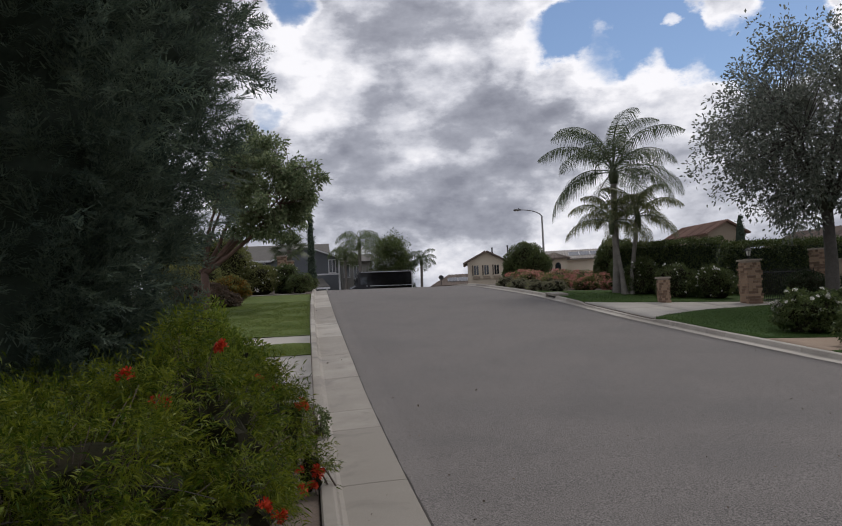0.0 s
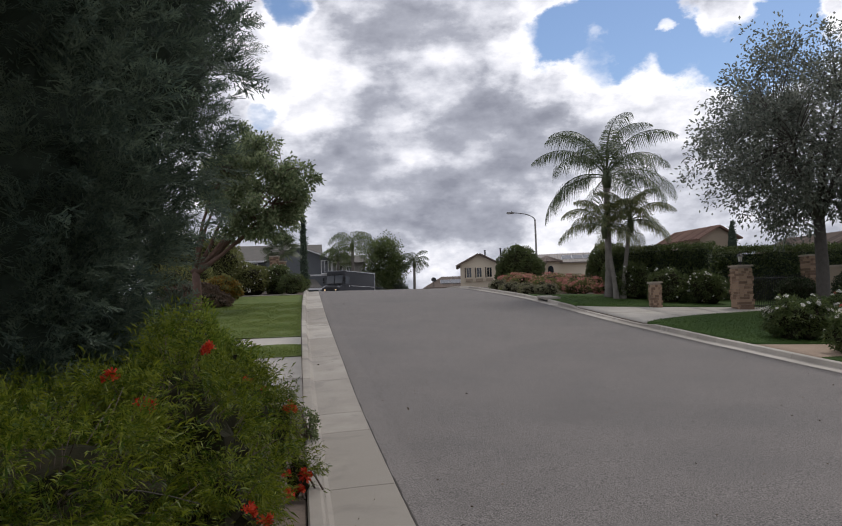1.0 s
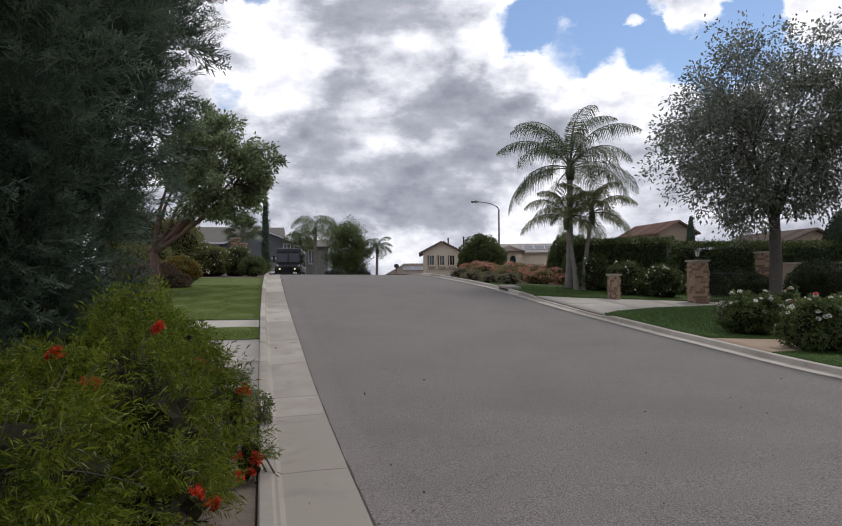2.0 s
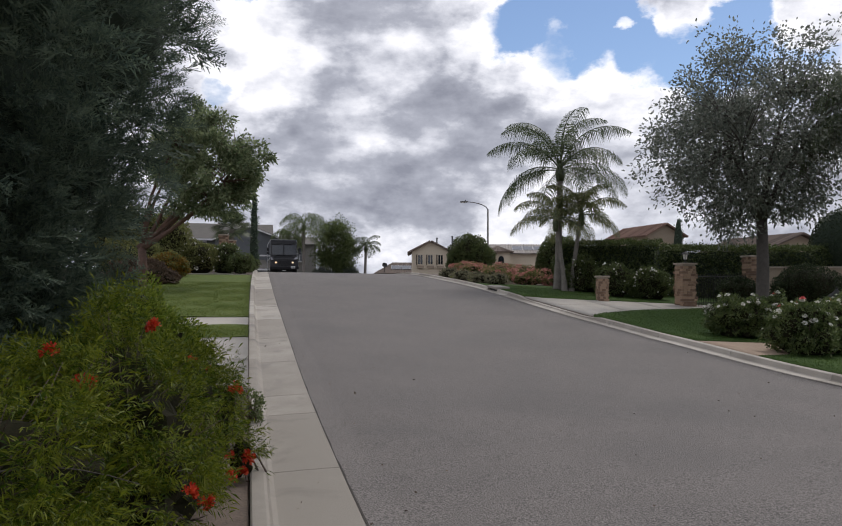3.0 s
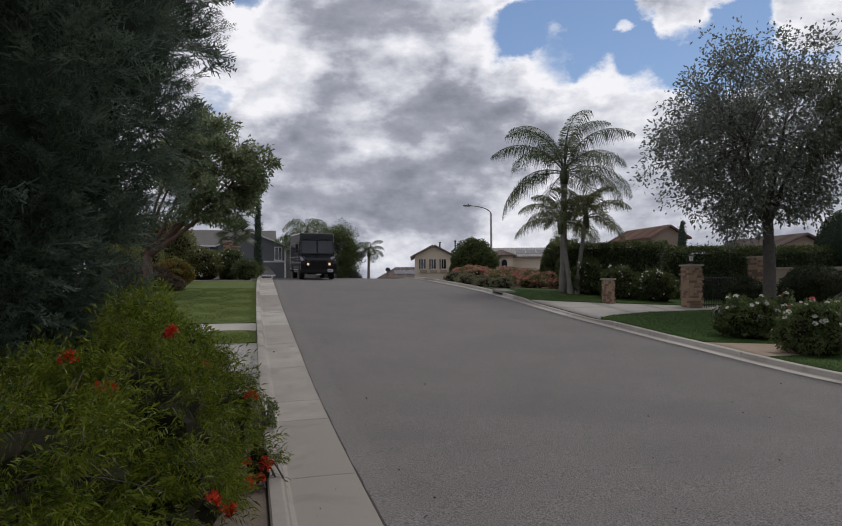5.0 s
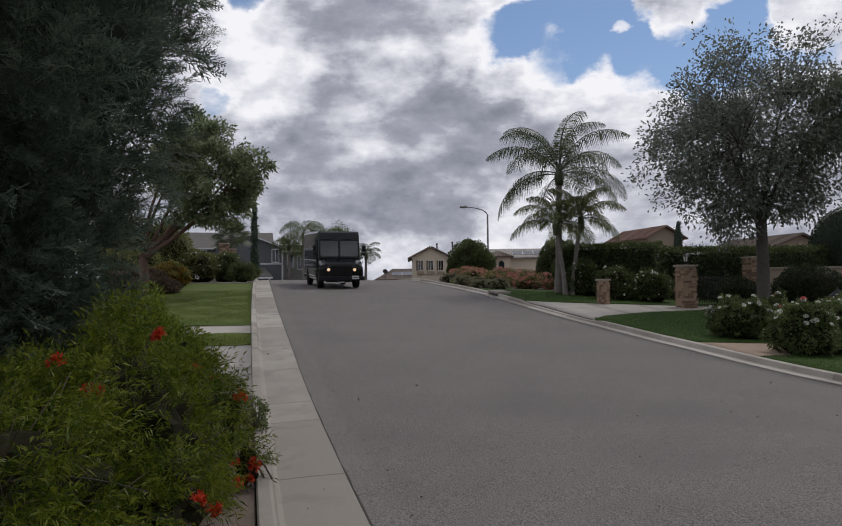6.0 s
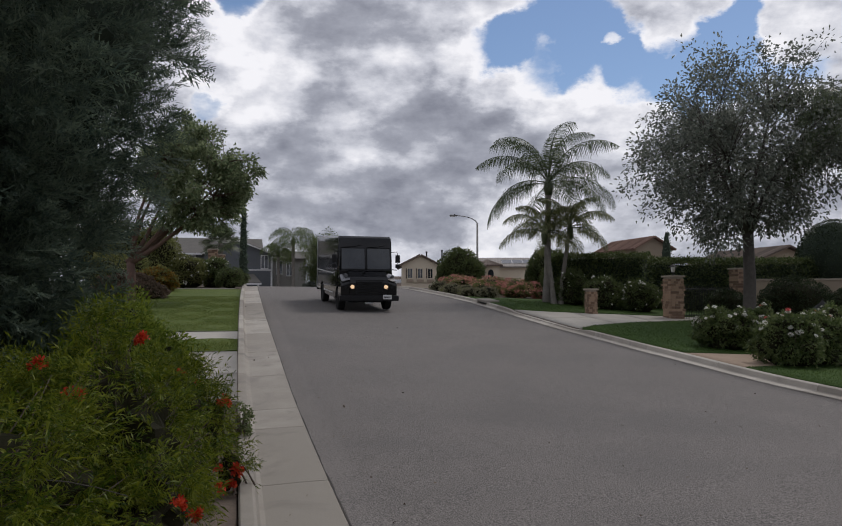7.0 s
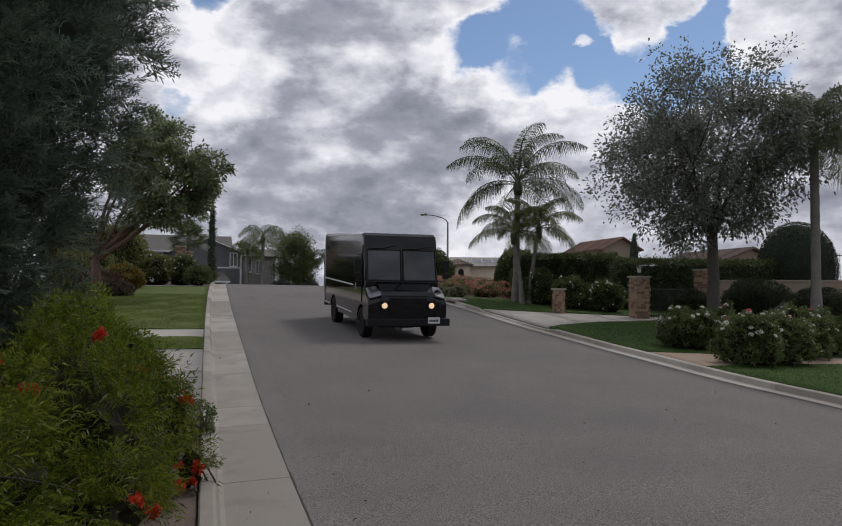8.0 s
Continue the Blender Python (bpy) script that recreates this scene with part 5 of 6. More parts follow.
def hedge(name, a, b, thick, top, label, leaf, seed, n, light=None):
    rng = np.random.default_rng(seed)
    a, b = np.array(a, float), np.array(b, float)
    mid = (a + b) / 2
    L = np.linalg.norm(b - a)
    z0 = gz(*mid)
    t = thing(name, mid[0], mid[1], z0 - 0.1, label, "hedge", rz=math.degrees(math.atan2(b[1] - a[1], b[0] - a[0])))
    h = top - z0 + 0.1
    # uneven dark box behind the leaf skin, coloured as the hedge's inner shade
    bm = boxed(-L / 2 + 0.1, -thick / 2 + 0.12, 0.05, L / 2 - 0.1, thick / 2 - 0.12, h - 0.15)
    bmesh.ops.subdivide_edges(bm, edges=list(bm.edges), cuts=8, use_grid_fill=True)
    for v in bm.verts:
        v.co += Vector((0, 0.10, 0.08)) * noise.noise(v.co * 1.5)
    part("shade_core", bm, FOLIAGE_SHADE, t)
    u = rng.uniform(0, 1, n)
    p = np.stack([rng.uniform(-L / 2, L / 2, n), rng.uniform(-thick / 2, thick / 2, n), rng.uniform(0.05, h, n)], 1)
    d = np.zeros((n, 3))
    f = rng.choice(4, n, p=[0.46, 0.14, 0.28, 0.12])
    s = np.where(f == 0, -1, 1)
    m = f < 2
    p[m, 1], d[m, 1] = (s * thick / 2)[m], s[m]
    m = f == 2
    p[m, 2], d[m, 2] = h, 1
    m = f == 3
    e = np.where(rng.uniform(0, 1, n) < 0.5, -1, 1)
    p[m, 0], d[m, 0] = (e * L / 2)[m], e[m]
    w = np.array([noise.noise(Vector(q * 0.9) + Vector((seed, 0, 0))) + 0.5 * noise.noise(Vector(q * 2.7)) for q in p])
    p = p + d * (0.16 * w + rng.normal(size=n) * 0.05)[:, None]
    me = leaf_mesh("foliage", p, d + rng.normal(size=p.shape) * 0.8, 0.11 * rng.uniform(0.6, 1.3, n), 0.055, rng)
    link("foliage", me, leaf, t)
    if light:
        k = n // 5
        q = np.stack([rng.uniform(-L / 2, L / 2, k), rng.uniform(-thick / 2, thick / 2, k), np.full(k, h) + rng.normal(size=k) * 0.07 + 0.05], 1)
        me = leaf_mesh("new_growth", q, rng.normal(size=q.shape) * 0.6 + np.array([0, 0, 1.0]), 0.13, 0.05, rng)
        link("new_growth", me, light, t, "sunlit yellow-green new growth")
    return t


def rose_bush(x, y, r, h, seed, n_bloom, pink=0):
    rng = np.random.default_rng(seed)
    t = bush("rose_bush", x, y, (r, r * 0.85, h), "leafy rose bush covered with white blooms beside the lawn", LEAF_ROSE, seed, 5200, 0.07, "rose bushes by the verge", "rose bush", 0.6, lumps=0.5)
    v = []
    for ring, (cnt, rad, lift) in enumerate(((6, 0.055, 0.010), (5, 0.040, 0.025), (4, 0.022, 0.036))):
        for k in range(cnt):
            a = 2 * math.pi * k / cnt + ring * 0.5
            b = a + 3.5 / cnt
            c = a - 3.5 / cnt
            v.append([np.array([0, 0, 0.0]), np.array([math.cos(c) * rad * 0.8, math.sin(c) * rad * 0.8, lift]),
                      np.array([math.cos(a) * rad, math.sin(a) * rad, lift + 0.012]), np.array([math.cos(b) * rad * 0.8, math.sin(b) * rad * 0.8, lift])])
    white = quads("bloom", np.array(v).reshape(-1, 3))
    white.materials.append(PETAL_WHITE)
    red = white.copy()
    red.materials.clear()
    red.materials.append(PETAL_PINK)
    p, d = mound_points(n_bloom * 3, (0, 0, h * 0.42), (r * 1.03, r * 0.88, h * 0.60), rng, seed, 0.5)
    order = np.argsort(-p[:, 2] + rng.uniform(0, h * 0.38, len(p)))
    for i, k in enumerate(order[:n_bloom]):
        q = Vector(d[k] + np.array([0, 0, 0.4])).to_track_quat("Z", "Y").to_matrix().to_4x4()
        s = rng.uniform(0.9, 1.5)
        shared("bloom", red if i < pink else white, t, Matrix.Translation(p[k]) @ q @ Matrix.Diagonal((s, s, s, 1)))
    return t


def iron_fence(name, a, b, h, label, gap=0.14, z=None):
    a, b = np.array(a, float), np.array(b, float)
    L = np.linalg.norm(b - a)
    z0 = gz(*a) if z is None else z
    t = thing(name, a[0], a[1], z0, label, "fence", rz=math.degrees(math.atan2(b[1] - a[1], b[0] - a[0])))
    for k in (0.12, h - 0.06):
        part("rail", boxed(0, -0.018, k, L, 0.018, k + 0.035, 0.004), IRON, t)
    bm = boxed(-0.009, -0.009, 0, 0.009, 0.009, h + 0.06)
    me = bpy.data.meshes.new("picket")
    bm.to_mesh(me)
    bm.free()
    me.materials.append(IRON)
    for k in range(int(L / gap) + 1):
        shared("picket", me, t, pose(min(k * gap, L), 0, 0.0))
    return t


def build_right_side():
    g = "palms on the lawn"
    feather_palm("palm_tree", (14.05, 33.0), (14.15, 33.0, 7.15), "tall feather palm with arching grey-green plumes", 0.19, 4.0, 19, 51, 98, 0.86, group=g, skirt=1, leaflets=72, hang=1.0)
    feather_palm("palm_tree", (14.25, 32.0), (14.80, 32.1, 5.0), "smaller leaning palm with yellow-green fronds", 0.12, 2.15, 12, 52, 92, 0.58, leaf=LEAF_PALM_YOUNG, group=g, leaflets=52, hang=0.85)
    feather_palm("palm_tree", (13.95, 32.0), (13.55, 32.1, 4.75), "smaller palm with yellow-green fronds", 0.12, 2.25, 12, 53, 96, 0.58, leaf=LEAF_PALM_YOUNG, group=g, leaflets=52, hang=0.9)
    broadleaf_tree("shade_tree", 18.5, 24.6, "large grey-green evergreen tree with a loose round crown", 0.22, 4.3, (18.15, 24.6, 7.25), (4.5, 4.2, 4.35), 900, 38, 0.19, 0.15,
                   LEAF_SILVER, BARK_GREY, 54, hollow=0.30, gaps=0.36, flat=0.10)
    feather_palm("queen_palm", (20.75, 21.9), (20.75, 21.9, 7.7), "tall palm with a smooth grey trunk and hanging fronds", 0.20, 3.1, 20, 55, 120, 0.9, skirt=4, leaflets=70, hang=1.0)
    brick_pillar("gate_pillar", 17.05, 27.3, 0.58, 1.66, "square tan stone gate pillar with a flat cap", 56)
    brick_pillar("low_pillar", 13.75, 27.9, 0.36, 0.95, "short square tan stone pillar on the lawn", 57, lantern=False)
    brick_pillar("back_pillar", 21.4, 29.05, 0.6, 2.1, "tan stone pillar half hidden by the tree", 58, lantern=False)
    hedge("hedge", (14.9, 34.2), (18.2, 31.2), 1.6, 3.80, "tall clipped dark green hedge", LEAF_HEDGE, 61, 15000)
    hedge("hedge", (18.35, 32.6), (27.5, 30.5), 1.5, 3.55, "long clipped hedge with pale new growth on top", LEAF_HEDGE, 62, 24000, LEAF_HEDGE_LIGHT)
    rng = random.Random(5)
    for i, (x, y, r, h) in enumerate(((12.5, 17.6, 0.80, 1.2), (13.6, 17.8, 0.75, 1.15), (12.15, 14.75, 0.75, 1.2), (13.35, 15.2, 0.85, 1.2), (14.9, 16.4, 0.9, 1.3), (16.3, 17.2, 0.85, 1.3))):
        rose_bush(x, y, r, h, 70 + i, (70, 50, 34, 40, 48, 44)[i], (0, 1, 3, 3, 0, 1)[i])
    bush("white_flower_bush", 15.6, 30.3, (0.9, 0.8, 1.5), "dark bush with white blossoms before the hedge", LEAF_HEDGE, 81, 4000, 0.08, extra=(PETAL_WHITE, 0.012, 0.13))
    bush("white_flower_bush", 16.9, 29.6, (0.8, 0.8, 1.5), "dark bush with white blossoms before the hedge", LEAF_HEDGE, 82, 4000, 0.08, extra=(PETAL_WHITE, 0.012, 0.13))
    bush("white_flower_bush", 14.9, 32.2, (0.9, 0.8, 1.7), "dark bush with white blossoms before the hedge", LEAF_HEDGE, 83, 4000, 0.08, extra=(PETAL_WHITE, 0.008, 0.13))
    bush("round_bush", 22.4, 26.8, (1.75, 1.2, 2.05), "wide dark rounded bush under the tree", LEAF_YEW, 84, 9000, 0.07, lumps=0.12)
    bush("round_bush", 19.4, 27.2, (0.95, 0.8, 1.35), "dark rounded bush behind the tree trunk", LEAF_YEW, 85, 4500, 0.07, lumps=0.15)
    bush("round_bush", 25.2, 26.4, (1.5, 1.2, 1.7), "dark rounded bush before the garden wall", LEAF_YEW, 86, 6500, 0.07, lumps=0.15)
    # clipped dome
    rng = np.random.default_rng(87)
    t = thing("topiary", 27.8, 30.6, gz(27.8, 30.6), "large dark bush clipped to a smooth dome", "topiary")
    # dark core fills the dome; its colour is the shade between leaves
    part("shade_core", blob("core", (0, 0, 2.2), (1.70, 1.70, 2.2), rng, 0.03), FOLIAGE_SHADE, t)
    d = sphere_points(16000, rng)
    p = np.array([0, 0, 2.2]) + d * np.array([1.76, 1.76, 2.27]) + rng.normal(size=d.shape) * 0.025
    link("foliage", leaf_mesh("foliage", p, d + rng.normal(size=d.shape) * 0.7, 0.075, 0.04, rng), LEAF_YEW, t)
    # tan garden wall with an iron fence
    a, b = np.array([22.6, 31.0]), np.array([34.0, 24.5])
    w = thing("garden_wall", a[0], a[1], 0.6, "plain tan stucco garden wall", "wall", rz=math.degrees(math.atan2(b[1] - a[1], b[0] - a[0])))
    L = float(np.linalg.norm(b - a))
    part("wall", boxed(0, -0.12, 0, L, 0.12, 2.05, 0.01), STUCCO_TAN, w)
    part("coping", boxed(-0.03, -0.17, 2.05, L + 0.03, 0.17, 2.13, 0.015), CAPSTONE, w)
    iron_fence("iron_fence", a + (b - a) * 0.35, b, 1.15, "black iron fence on the garden wall", 0.16, z=2.74)
    iron_fence("iron_gate", (17.48, 27.2), (21.0, 28.95), 1.25, "low black iron gate between stone pillars", 0.13)
    w = thing("low_wall", 19.3, 19.4, gz(19.3, 19.4) - 0.1, "low tan stucco wall beside steps", "wall", rz=-35)
    part("wall", prism([(0, 0), (3.2, 0), (3.2, 1.75), (2.4, 1.75), (0, 0.75)], -0.15, 0.15, 0.01), STUCCO_TAN, w)
    for i, (x, y, h) in enumerate(((31.0, 30.5, 4.0), (32.3, 30.0, 4.9))):
        conifer("thin_cypress", x, y, [(0.1, 0.24), (h * 0.5, 0.26), (h * 0.85, 0.18), (h, 0.04)], "thin dark cypress behind the fence", 90 + i, 500, 0.22, LEAF_CONIFER, 0.9, 0.05, 2.0)
    la = thing("garden_lantern", 18.2, 20.6, gz(18.2, 20.6), "small dark pagoda-shaped garden lantern", "lantern")
    part("post", lathe(bmesh.new(), [(0.07, 0), (0.05, 0.1), (0.04, 0.75), (0.12, 0.8), (0.12, 1.0), (0.10, 1.02)], 10), IRON, la)
    part("roof", lathe(bmesh.new(), [(0.30, 1.02), (0.27, 1.06), (0.10, 1.2), (0.03, 1.28), (0.02, 1.34)], 10), IRON, la)
    # flower bed over the crest
    k = 0
    for y in np.arange(35.2, 43.5, 1.05):
        k += 1
        x = 11.6 + 0.25 * math.sin(k * 2.1)
        bush("edging_bush", x, y, (0.62, 0.72, 0.48 + 0.10 * math.sin(k * 1.7)), "low dry grey-green edging bush along the kerb", LEAF_DRY if k % 3 else LEAF_OLIVE, 100 + k, 900, 0.08, "edging bushes along the bed")
    spots = [(12.9, 38.4, 0.9, 1.0), (13.6, 40.2, 1.0, 1.25), (12.7, 42.0, 1.0, 1.15), (14.2, 37.2, 0.8, 0.9), (14.6, 42.6, 1.1, 1.35), (12.9, 44.6, 1.1, 1.2),
             (15.7, 39.6, 1.0, 1.1), (14.0, 46.8, 1.2, 1.3), (16.4, 43.6, 1.2, 1.3), (15.6, 36.6, 0.8, 0.8)]
    for i, (x, y, r, h) in enumerate(spots):
        bush("pink_flower_bush", x, y, (r, r, h * 0.74), "loose bush massed with coral pink blossoms", LEAF_OLIVE, 130 + i, 1500, 0.09, "pink flower bushes in the bed", "flower bush",
             extra=(LEAF_PINK, 0.6 if i % 4 else 0.3, 0.10))
    bush("dark_bush", 17.3, 40.5, (1.3, 1.2, 2.9), "tall dark bush behind the flower bed", LEAF_HEDGE, 141, 8000, 0.11, lumps=0.16)
    bush("dark_bush", 16.3, 36.8, (0.9, 0.9, 2.3), "tall dark bush behind the flower bed", LEAF_HEDGE, 142, 7000, 0.11, lumps=0.16)
    bush("dark_bush", 18.4, 62.0, (2.1, 1.8, 4.0), "wide dark bush before the cream house", LEAF_HEDGE, 143, 9000, 0.15, lumps=0.16)
    street_lamp(21.05, 65.3, 8.55, 2.0)


# ---------------------------------------------------------------- houses
def window_unit(parent, x, z, w, h, y=0.0, shutters=False, name="window", frame_mat=None):
    """A window on a wall that faces -y."""
    frame_mat = frame_mat or WHITE_TRIM
    wd = part(name, boxed(x - w / 2 - 0.09, y - 0.05, z - 0.09, x + w / 2 + 0.09, y + 0.02, z + h + 0.09, 0.01), frame_mat, parent)
    part("pane", boxed(x - w / 2, y - 0.062, z, x + w / 2, y - 0.052, z + h), DARK_GLASS, wd)
    part("mullion", boxed(x - 0.025, y - 0.075, z, x + 0.025, y - 0.0625, z + h), frame_mat, wd)
    part("sill", boxed(x - w / 2 - 0.15, y - 0.16, z - 0.14, x + w / 2 + 0.15, y - 0.052, z - 0.092, 0.01), frame_mat, wd)
    return wd


def roof_slab(a, b, c, d, thick=0.14):
    """A roof plane from its four corners (eave, eave, ridge, ridge)."""
    bm = bmesh.new()
    q = [Vector(p) for p in (a, b, c, d)]
    n = (q[1] - q[0]).cross(q[3] - q[0]).normalized()
    if n.z < 0:
        n = -n
    lo = [bm.verts.new(p) for p in q]
    hi = [bm.verts.new(p + n * thick) for p in q]
    bm.faces.new(lo[::-1]), bm.faces.new(hi)
    for i in range(4):
        bm.faces.new((lo[i], lo[(i + 1) % 4], hi[(i + 1) % 4], hi[i]))
    return bm


def tile_rows(a, b, c, d, pitch, parent, material, name="tile_course", rise=0.11):
    """Round tile courses from the eave to the ridge on a roof plane."""
    a, b, c, d = (np.array(p, float) for p in (a, b, c, d))
    n = np.cross(b - a, d - a)
    n /= np.linalg.norm(n)
    if n[2] < 0:
        n = -n
    k = int(np.linalg.norm(b - a) / pitch)
    for i in range(k):
        s = (i + 0.5) / k
        p, q = a + (b - a) * s + n * rise, d + (c - d) * s + n * rise
        bm = bmesh.new()
        tube(bm, [p, (p + q) / 2, q], [pitch * 0.30] * 3, 6)
        part(name, bm, material, parent)


def gable_house(name, x0, x1, y0, y1, z0, eave, ridge, label, wall, roof, along="x", over=0.45, tiles=True, pitch=0.45, hip=0.0):
    """A block with a pitched roof; the ridge runs along x or y."""
    h = thing(name, 0, 0, 0, label, "house")
    if along == "x":
        ym = (y0 + y1) / 2
        prof = [(y0, z0), (y0, eave), (ym, ridge), (y1, eave), (y1, z0)]
        if hip:
            part("wall", boxed(x0, y0, z0, x1, y1, eave), wall, h)
        else:
            part("wall", prism(prof, x0, x1, 0, axis="x"), wall, h)
        s = (ridge - eave) / (ym - y0)
        e0, e1 = y0 - over, y1 + over
        ze = eave - s * over
        planes = [((x0 - over, e0, ze + .02), (x1 + over, e0, ze + .02), (x1 + over - hip, ym, ridge + .02), (x0 - over + hip, ym, ridge + .02)),
                  ((x0 - over, e1, ze + .02), (x1 + over, e1, ze + .02), (x1 + over - hip, ym, ridge + .02), (x0 - over + hip, ym, ridge + .02))]
        if hip:
            planes += [((xe, e0, ze + .02), (xe, e1, ze + .02), (xr, ym + 0.03, ridge + .02), (xr, ym - 0.03, ridge + .02))
                       for xe, xr in ((x0 - over, x0 - over + hip), (x1 + over, x1 + over - hip))]
    else:
        xm = (x0 + x1) / 2
        prof = [(x0, z0), (x0, eave), (xm, ridge), (x1, eave), (x1, z0)]
        part("wall", prism(prof, y0, y1, 0, axis="y"), wall, h)
        s = (ridge - eave) / (xm - x0)
        e0, e1 = x0 - over, x1 + over
        ze = eave - s * over
        planes = [((e0, y0 - over, ze + .02), (e0, y1 + over, ze + .02), (xm, y1 + over, ridge + .02), (xm, y0 - over, ridge + .02)),
                  ((e1, y0 - over, ze + .02), (e1, y1 + over, ze + .02), (xm, y1 + over, ridge + .02), (xm, y0 - over, ridge + .02))]
    for k, pl in enumerate(planes):
        rf = part("roof", roof_slab(*pl), roof, h)
        if tiles and (k == 0 or along == "y"):
            tile_rows(*pl, pitch, rf, roof)
    return h


def build_houses():
    # grey house behind the crest
    h = gable_house("grey_house", -16, 2.5, 92, 101, -0.3, 7.0, 8.9, "two-storey house with blue-grey siding and white trim", SIDING_GREY, ROOF_GREY, "x", 0.5, tiles=False)
    for k in range(27):
        part("siding_board", boxed(-16.02, 91.975, 0.2 + k * 0.25, 2.52, 92.0, 0.43 + k * 0.25), SIDING_GREY, h)
    part("corner_trim", boxed(2.35, 91.93, -0.3, 2.58, 91.974, 6.95), WHITE_TRIM, h)
    part("belt_trim", boxed(-16.0, 91.92, 4.85, 2.35, 91.974, 5.02), WHITE_TRIM, h)
    part("fascia", boxed(-16.5, 91.40, 6.72, 3.0, 91.46, 6.92), WHITE_TRIM, h)
    window_unit(h, -5.4, 5.4, 1.2, 1.2, 91.9)
    window_unit(h, -9.5, 5.4, 1.4, 1.2, 91.9)
    pr = part("porch_roof", roof_slab((-8, 86.2, 3.35), (2.6, 86.2, 3.35), (1.9, 88.85, 4.35), (-8, 88.85, 4.35)), ROOF_GREY, h)
    part("fascia", boxed(-8.05, 86.10, 3.2, 2.65, 86.16, 3.40), WHITE_TRIM, pr)
    for x in (-7.5, -3, 2.3):
        part("post", boxed(x - 0.1, 86.3, -0.2, x + 0.1, 86.5, 3.36), WHITE_TRIM, h)
    g = gable_house("grey_house_wing", -3.6, 3.9, 88.9, 91.35, 0.2, 6.75, 8.2, "gabled front wing with blue-grey siding and white verge boards", SIDING_GREY, ROOF_GREY, "y", 0.35, tiles=False)
    for s in (-1, 1):
        bm = bmesh.new()
        tube(bm, [(0.15 + s * 4.1, 88.5, 6.66), (0.15, 88.5, 8.24)], [0.11, 0.11], 4)
        part("verge_board", bm, WHITE_TRIM, g)
    for k in range(26):
        part("siding_board", boxed(-3.62, 88.872, 0.3 + k * 0.25, 3.92, 88.9, 0.53 + k * 0.25), SIDING_GREY, g)
    part("belt_trim", boxed(-3.6, 88.80, 4.85, 3.9, 88.86, 5.02), WHITE_TRIM, g)
    part("corner_trim", boxed(3.75, 88.80, 0.2, 3.95, 88.868, 6.6), WHITE_TRIM, g)
    window_unit(g, 3.05, 5.15, 0.7, 1.4, 88.82)

    w = gable_house("stucco_house", 4.3, 8.2, 94, 102, -0.5, 6.5, 7.5, "grey-beige stucco house behind palms", surf("stucco_grey", (0.27, 0.26, 0.24), (0.34, 0.33, 0.30), 0.7, 0.9, 0.4, 50), ROOF_GREY, "x", 0.4, tiles=False)
    window_unit(w, 5.0, 4.7, 0.6, 1.5, 93.95)
    window_unit(w, 6.2, 4.5, 0.6, 1.5, 93.95)
    # cream house
    c = gable_house("cream_house", 18.95, 23.4, 88, 97, -1.5, 5.60, 6.75, "two-storey cream stucco house with a low tiled gable", STUCCO_CREAM, ROOF_TILE_BROWN, "y", 0.45, True, 0.33)
    for x in (19.95, 21.15, 22.35):
        window_unit(c, x, 4.1, 0.52, 1.1, 87.98, frame_mat=STUCCO_CREAM)
        part("shutter", boxed(x - 0.5, 87.90, 4.05, x - 0.36, 87.97, 5.25, 0.01), BARK_BROWN, c)
        bx = part("window_box", boxed(x - 0.42, 87.68, 3.62, x + 0.42, 87.86, 3.92, 0.02), STUCCO_TAN, c)
    gable_house("cream_house_hall", 23.6, 29.0, 91, 101, -1.5, 5.6, 7.25, "cream house hall under a brown tiled roof", STUCCO_CREAM, ROOF_TILE_BROWN, "x", 0.4, True, 0.33, 2.2)
    g = thing("garage_roof", 0, 0, 0, "sloping tiled lean-to roof on a cream wall", "roof")
    part("roof", roof_slab((21.9, 86.2, 2.4), (21.9, 87.9, 2.4), (25.3, 87.9, 4.3), (25.3, 86.2, 4.3)), ROOF_TILE_BROWN, g)
    part("wall", prism([(22.2, -1.5), (25.2, -1.5), (25.2, 4.15), (22.2, 2.5)], 86.4, 87.85), STUCCO_CREAM, g)
    for x, y, z in ((23.0, 92, 7.1), (25.8, 95, 7.5)):
        p = thing("roof_vent", x, y, z - 0.9, "thin dark roof vent pipe", "vent")
        part("pipe", lathe(bmesh.new(), [(0.09, 0), (0.09, 1.2), (0.14, 1.22), (0.14, 1.32), (0.05, 1.36)], 10), IRON, p)
    l = gable_house("low_house", 16.6, 23.5, 98, 106, -2.5, 3.15, 4.45, "low house with a brown tiled roof and solar panels", STUCCO_TAN, ROOF_TILE_BROWN, "x", 0.5, True, 0.33, 2.4)
    for k in range(3):
        s = thing("solar_panel", 19.2 + k * 1.35, 99.6, 3.72, "black framed solar panel on a tiled roof", "solar panel", "solar panels")
        s.matrix_world = pose(16.6, 98, 0, 0, 0, -10) @ pose(2.4 + k * 1.35, 1.6, 3.92, 18)
        part("panel", boxed(-0.62, -0.8, 0.0, 0.62, 0.8, 0.04, 0.004), SOLAR, s)
        part("panel_frame", boxed(-0.65, -0.83, -0.04, 0.65, 0.83, 0.035, 0.004), STEEL, s)
    d = thing("satellite_dish", 17.4, 97.6, 3.4, "small dark satellite dish on a roof edge", "satellite dish")
